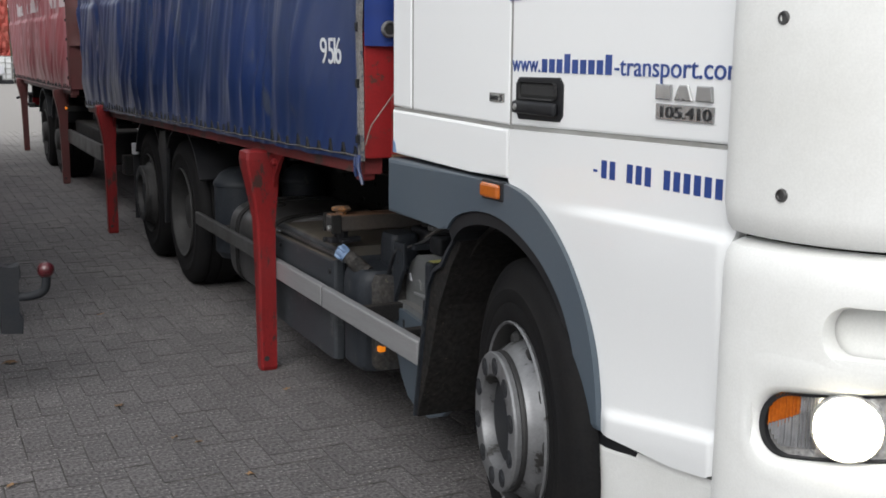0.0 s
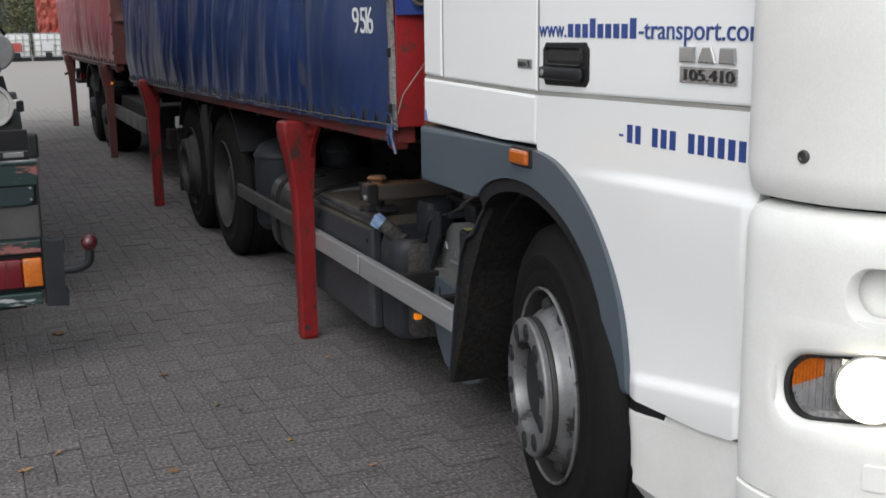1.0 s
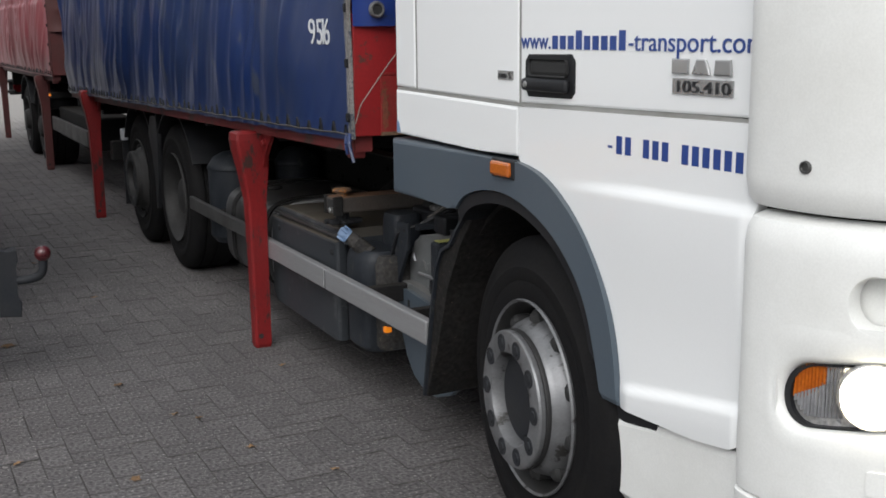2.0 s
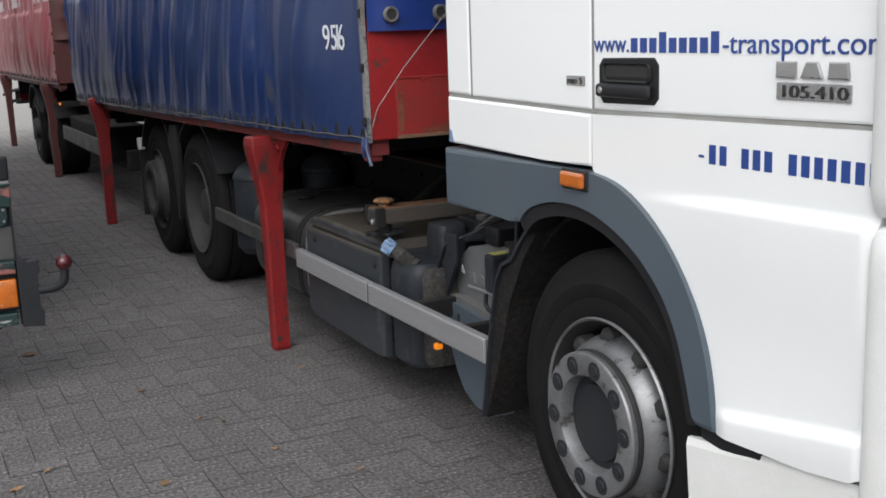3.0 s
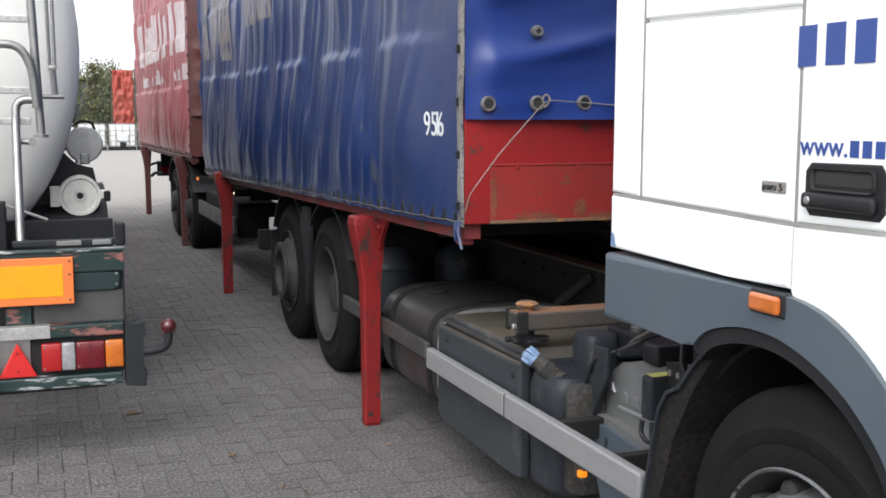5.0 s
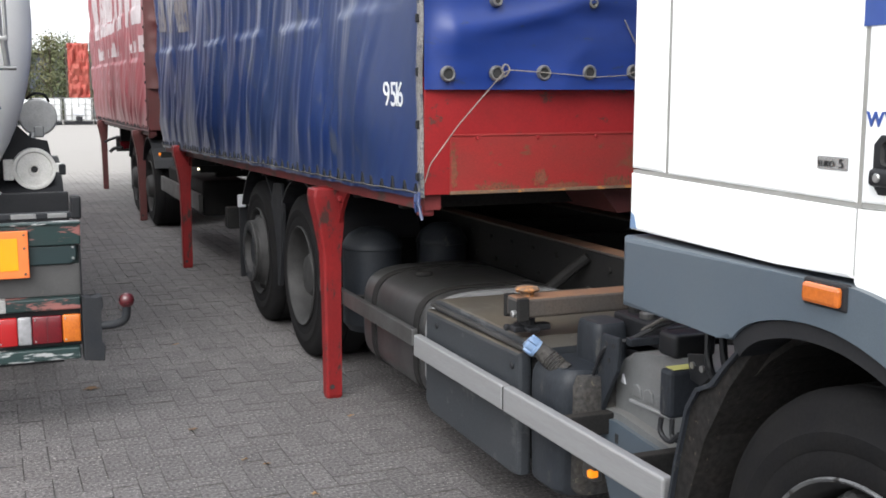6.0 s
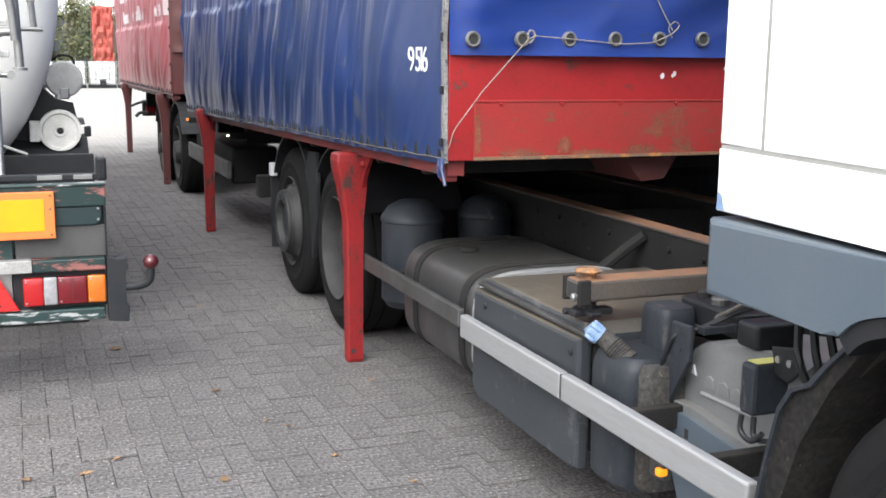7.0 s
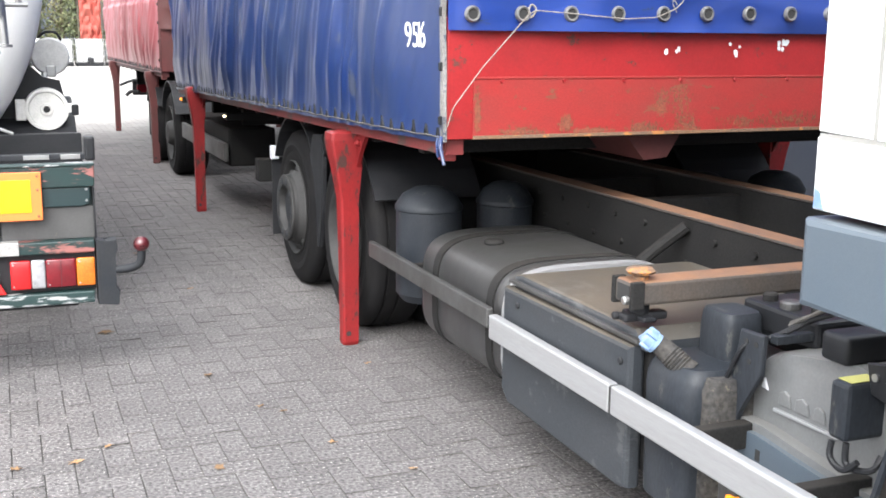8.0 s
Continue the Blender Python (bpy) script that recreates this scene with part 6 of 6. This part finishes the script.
    part("post", box(-1.70, -1.59, Y + 0.02, Y + 0.06, 0.632, 0.861, 0.004), M_GREEN, t)
    part("middle_beam", box(-3.66, -1.20, Y - 0.03, Y + 0.05, 0.575, 0.630, 0.006), M_GREEN, t, "green beam worn to red primer")
    tread = part("tread_plate", box(-2.60, -1.515, Y - 0.036, Y + 0.03, 0.578, 0.634, 0.002), M_CHEQUER, t, "worn aluminium tread plate")
    bm = bmesh.new()
    for k in range(40):
        x = -1.53 - 0.026 * k
        for j, z in enumerate((0.592, 0.618)):
            s = 1 if (k + j) % 2 else -1
            q = [(x - 0.008, z - 0.006 * s), (x - 0.006, z - 0.008 * s), (x + 0.008, z + 0.006 * s), (x + 0.006, z + 0.008 * s)]
            loft(bm, [[(a, Y - 0.0355, c) for a, c in q], [(a, Y - 0.0385, c) for a, c in q]])
    part("tread_bars", bm, M_CHEQUER, tread)
    part("lower_beam", box(-3.66, -1.21, Y - 0.035, Y + 0.05, 0.347, 0.402, 0.007), M_GREENWHITE, t, "scraped green lower beam")
    part("lower_skirt", box(-3.60, -1.28, Y + 0.0, Y + 0.04, 0.330, 0.3465, 0.003), M_BLACK, t)
    back = part("lamp_housing", box(-1.60, -1.20, Y + 0.005, Y + 0.05, 0.403, 0.574, 0.004), M_BLACK, t)
    # light cluster
    z0, z1 = 0.424, 0.551
    for x0, x1, m, lab in ((-1.556, -1.472, M_REDLIT, "lit red tail lamp lens"), (-1.470, -1.412, M_CLEARLENS, "clear reversing lamp lens"), (-1.410, -1.284, M_REDLENS, "dark red lamp lens"), (-1.282, -1.203, M_AMBER, "orange indicator lens")):
        lens = part("lamp_lens", box(x0, x1, Y - 0.028, Y + 0.004, z0, z1, 0.008, 3), m, t, lab, True)
        for z in (z0 + 0.015, z1 - 0.015):
            part("lens_screw", rod(bmesh.new(), 0.0045, Y - 0.031, Y - 0.026, "y", (x0 + 0.012, 0, z), 8), M_STAINLESS, lens)
        if m is M_REDLENS:
            part("lens_joint", box(-1.350, -1.346, Y - 0.030, Y - 0.02, z0 + 0.004, z1 - 0.004, 0), M_BALL, lens)
    # reflective board
    board = part("marker_board", box(-2.54, -1.408, Y - 0.020, Y - 0.002, 0.727, 0.937, 0.004), M_ORANGE, t, "orange and yellow reflective marker board, given a faint glow")
    part("board_field", box(-2.50, -1.452, Y - 0.0225, Y - 0.0195, 0.762, 0.905, 0.001), M_YELLOW, board)
    bm = bmesh.new()
    for k, (x, w, z) in enumerate(((-1.80, 0.018, 0.843), (-1.803, 0.062, 0.829), (-1.803, 0.030, 0.817))):
        bx(bm, x, x + w, Y - 0.0240, Y - 0.0224, z, z + 0.007)
    part("board_print", bm, M_INK, board)
    for x, z in ((-1.425, 0.92), (-1.425, 0.86), (-1.425, 0.745), (-1.75, 0.740)):
        part("board_screw", rod(bmesh.new(), 0.006, Y - 0.026, Y - 0.018, "y", (x, 0, z), 8), M_RUST, board)
    # triangle, plate, bracket with ball
    tri = part("reflector_triangle", slab_x([(-1.735, 0.412), (-1.575, 0.412), (-1.655, 0.566)], Y - 0.045, Y - 0.030), M_TRIANGLE, t, "red reflector triangle, given a faint glow")
    for z in (0.44, 0.52):
        part("triangle_screw", rod(bmesh.new(), 0.005, Y - 0.048, Y - 0.044, "y", (-1.655, 0, z), 8), M_BALL, tri)
    part("triangle_mount", box(-1.76, -1.60, Y + 0.0, Y + 0.03, 0.403, 0.574, 0.003), M_STEEL, t)
    pl = part("plate", box(-2.27, -1.748, Y - 0.075, Y - 0.060, 0.292, 0.622, 0.010, 3), M_PLATE, t, "plain pale grey plate with rounded corners")
    part("plate_mark", box(-1.785, -1.772, Y - 0.0765, Y - 0.0745, 0.588, 0.606, 0), M_INK, pl)
    bk = part("end_bracket", slab_x([(-1.196, 0.338), (-1.108, 0.328), (-1.102, 0.395), (-1.122, 0.41), (-1.120, 0.560), (-1.104, 0.578), (-1.108, 0.628), (-1.150, 0.616), (-1.196, 0.634)], Y - 0.045, Y + 0.05), M_HUB, t, "dark cast bumper end bracket")
    bm = bmesh.new()
    tube(bm, [(-1.125, Y - 0.02, 0.488), (-1.06, Y - 0.06, 0.495), (-1.012, Y - 0.09, 0.520), (-1.008, Y - 0.095, 0.590)], 0.019, 12)
    part("ball_arm", bm, M_HUB, t, "bent dark steel arm", True)
    bm = bmesh.new()
    lathe(bm, [(0.0, -0.036)] + [(0.035 * math.cos(radians(a)), 0.035 * math.sin(radians(a))) for a in range(-75, 91, 15)], 20, "z", (-1.008, Y - 0.095, 0.612))
    part("ball_cover", bm, M_BALL, t, "dark red ball cover", True)
    part("number_lamp_bar", box(-2.4, -1.72, Y + 0.0, Y + 0.04, 0.70, 0.725, 0.004), M_BLACK, t)


def slab_x(outline, y0, y1, b=0.005):
    """A plate with an outline of (x, z) pairs, from y0 to y1."""
    bm = slab([(-x, z) for x, z in outline], y0, y1, b)
    for v in bm.verts:
        v.co = Vector((-v.co.y, v.co.x, v.co.z))
    return bm


# ---- far end of the yard ----
def far_yard():
    def ibc(x, y, fill):
        t = thing("container", "white plastic bulk container in a steel tube cage on the paving", "container", "row of containers")
        bm = box(x + 0.04, x + 1.12, y + 0.04, y + 0.96, 0.17, 1.10, 0.06, 3)
        part("bottle", bm, M_IBC, t, smooth=True)
        part("pallet", box(x, x + 1.16, y, y + 1.0, 0.0, 0.13, 0.01), M_BLACK, t)
        for z in (0.16, 0.40, 0.64, 0.88, 1.13):
            bm = bmesh.new()
            tube(bm, [(x, y, z), (x + 1.16, y, z), (x + 1.16, y + 1.0, z), (x, y + 1.0, z), (x, y, z)], 0.014, 6)
            part("cage_ring", bm, M_STEEL, t)
        for k in range(5):
            bm = bmesh.new()
            tube(bm, [(x + 0.29 * k, y - 0.005, 0.12), (x + 0.29 * k, y - 0.005, 1.14)], 0.016, 6)
            part("cage_bar", bm, M_STEEL, t)
        part("label_plate", box(x + 0.35, x + 0.80, y - 0.03, y - 0.018, 0.40, 0.75, 0.005), M_PLATE if fill else M_BANNER, t)
        part("valve", box(x + 0.46, x + 0.72, y - 0.06, y + 0.02, 0.14, 0.34, 0.02), M_BLACK, t)
    for k in range(9):
        ibc(-3.6 + 1.28 * k, 45.0 + 0.15 * (k % 3), k % 4 != 3)
    shed = thing("shed", "long low dark shed behind the trees", "building")
    part("wall", box(-28, 34, 58, 66, 0, 3.4, 0.02), M_SHED, shed)
    part("roof", box(-28.3, 34.3, 57.7, 66.3, 3.4, 3.55, 0.03), M_UNDER, shed)
    bn = thing("banner", "tall creased red cloth banner hung between the trees", "banner")
    bm = bmesh.new()
    rows = [[bm.verts.new((2.02 + 0.95 * i / 14, 49.5 + 0.10 * noise.noise((i * 0.5, k * 0.35, 2)) * 2, 1.1 + 2.55 * k / 24)) for k in range(25)] for i in range(15)]
    for a, c in zip(rows, rows[1:]):
        for k in range(24):
            bm.faces.new((a[k], c[k], c[k + 1], a[k + 1]))
    cl = part("cloth", bm, M_BANNER, bn, smooth=True)
    sol = cl.modifiers.new("thick", "SOLIDIFY")
    sol.thickness = 0.02
    for x in (1.96, 3.03):
        bm = bmesh.new()
        rod(bm, 0.025, 0.0, 3.7, "z", (x, 49.5, 0), 8)
        part("pole", bm, M_BARK, bn)
    rnd = random.Random(12)

    def tree(x, y, h, w, lab):
        t = thing("tree", lab, "tree", "trees at the end of the yard")
        bm = bmesh.new()
        lathe(bm, [(0.14, 0.0), (0.11, h * 0.3), (0.07, h * 0.65), (0.02, h * 0.9)], 8, "z", (x, y, 0))
        for k in range(7):
            a, z = rnd.uniform(0, 6.28), h * rnd.uniform(0.3, 0.7)
            tube(bm, [(x, y, z), (x + math.cos(a) * w * 0.35, y + math.sin(a) * w * 0.35, z + h * 0.14), (x + math.cos(a) * w * 0.6, y + math.sin(a) * w * 0.6, z + h * 0.2)], 0.03, 5)
        part("trunk", bm, M_BARK, t)
        vs, fs = [], []
        for c in range(90):
            a, u, zz = rnd.uniform(0, 6.28), rnd.random() ** 0.5, rnd.uniform(0.08, 1.0)
            rad = w * (1.0 - 0.55 * zz ** 2) * (0.75 + 0.35 * math.sin(3 * a + x))
            cx, cy, cz = x + math.cos(a) * rad * u, y + math.sin(a) * rad * u, h * zz
            for _ in range(26):
                p = Vector((cx + rnd.gauss(0, 0.20), cy + rnd.gauss(0, 0.20), max(0.1, cz + rnd.gauss(0, 0.17))))
                d = Vector((rnd.uniform(-1, 1), rnd.uniform(-1, 1), rnd.uniform(-1, 1))).normalized() * rnd.uniform(0.05, 0.10)
                e = d.orthogonal().normalized() * d.length * 0.6
                k = len(vs)
                vs += [tuple(p - d), tuple(p + e), tuple(p + d), tuple(p - e)]
                fs.append((k, k + 1, k + 2, k + 3))
        me = bpy.data.meshes.new("crown")
        me.from_pydata(vs, [], fs)
        me.materials.append(M_LEAF)
        cr = new("crown", me)
        cr.parent = t
    for k in range(11):
        x = -7.5 + 1.75 * k + rnd.uniform(-0.3, 0.3)
        if abs(x - 2.5) < 0.75:
            x += 1.0 if x > 2.5 else -0.8
        tree(x + 0.85, 54.5 + rnd.uniform(-0.5, 0.5), rnd.uniform(3.6, 4.4), rnd.uniform(1.0, 1.25), "small bushy tree with green and yellowing leaves")
        tree(x, 51.5 + rnd.uniform(-0.8, 1.0), rnd.uniform(3.3, 4.3), rnd.uniform(0.85, 1.15), "small bushy tree with green and yellowing leaves")


# ---- litter on the ground ----
def fallen_leaves():
    rnd = random.Random(31)
    spots = [(-1.115, 0.649), (-0.012, -0.327), (-0.62, -0.75), (-0.9, -1.35), (-0.45, -1.25), (-1.0, 2.6), (-0.55, 1.5), (-0.75, -0.25), (-0.25, -1.6), (-1.25, -1.0), (-0.62, -1.9), (-0.9, 4.4)]
    spots += [(rnd.uniform(-1.6, 0.0), rnd.uniform(-2.4, 9)) for _ in range(9)]
    for k, (x, y) in enumerate(spots):
        r = 0.036 if k == 0 else rnd.uniform(0.012, 0.026)
        bm = bmesh.new()
        n, rr, a0 = 11, [], rnd.uniform(0, 6)
        c = bm.verts.new((0, 0, 0.006))
        for i in range(n):
            q = r * (1.0 if i % 2 else 0.55) * rnd.uniform(0.8, 1.15)
            a = a0 + 2 * math.pi * i / n
            rr.append(bm.verts.new((q * math.cos(a) * 1.3, q * math.sin(a), 0.004 + 0.010 * rnd.random())))
        for i in range(n):
            bm.faces.new((c, rr[i], rr[(i + 1) % n]))
        ob = part("fallen_leaf", bm, M_FALLEN)
        ob.location = (x, y, -0.001)
        tagged(ob, "small dry brown leaf lying on the pavers", "leaf", "fallen leaves")


def motions(lorry, lorry_wheels, wagon, wagon_wheels):
    for thing_, wheels in ((lorry, lorry_wheels), (wagon, wagon_wheels)):
        walk(thing_, [(t, pose(0, -d, 0)) for t, d in ROLLED])
        for w, steered in wheels:
            x, y, r = w.location
            start = 20 if steered else 0
            rows = []
            for t, d in ROLLED:
                turn = -STEER * (1 - ease(1.3, 2.8, t)) if steered else 0
                rows.append((t, pose(x, y, r, start + math.degrees(d / r), 0, turn)))
            walk(w, rows)


STEER = 12.0
blue_body()
red_body()
lorry, lorry_wheels = truck()
wagon, wagon_wheels = trailer()
tanker()
far_yard()
fallen_leaves()
paving()
light_block_wall()
motions(lorry, lorry_wheels, wagon, wagon_wheels)
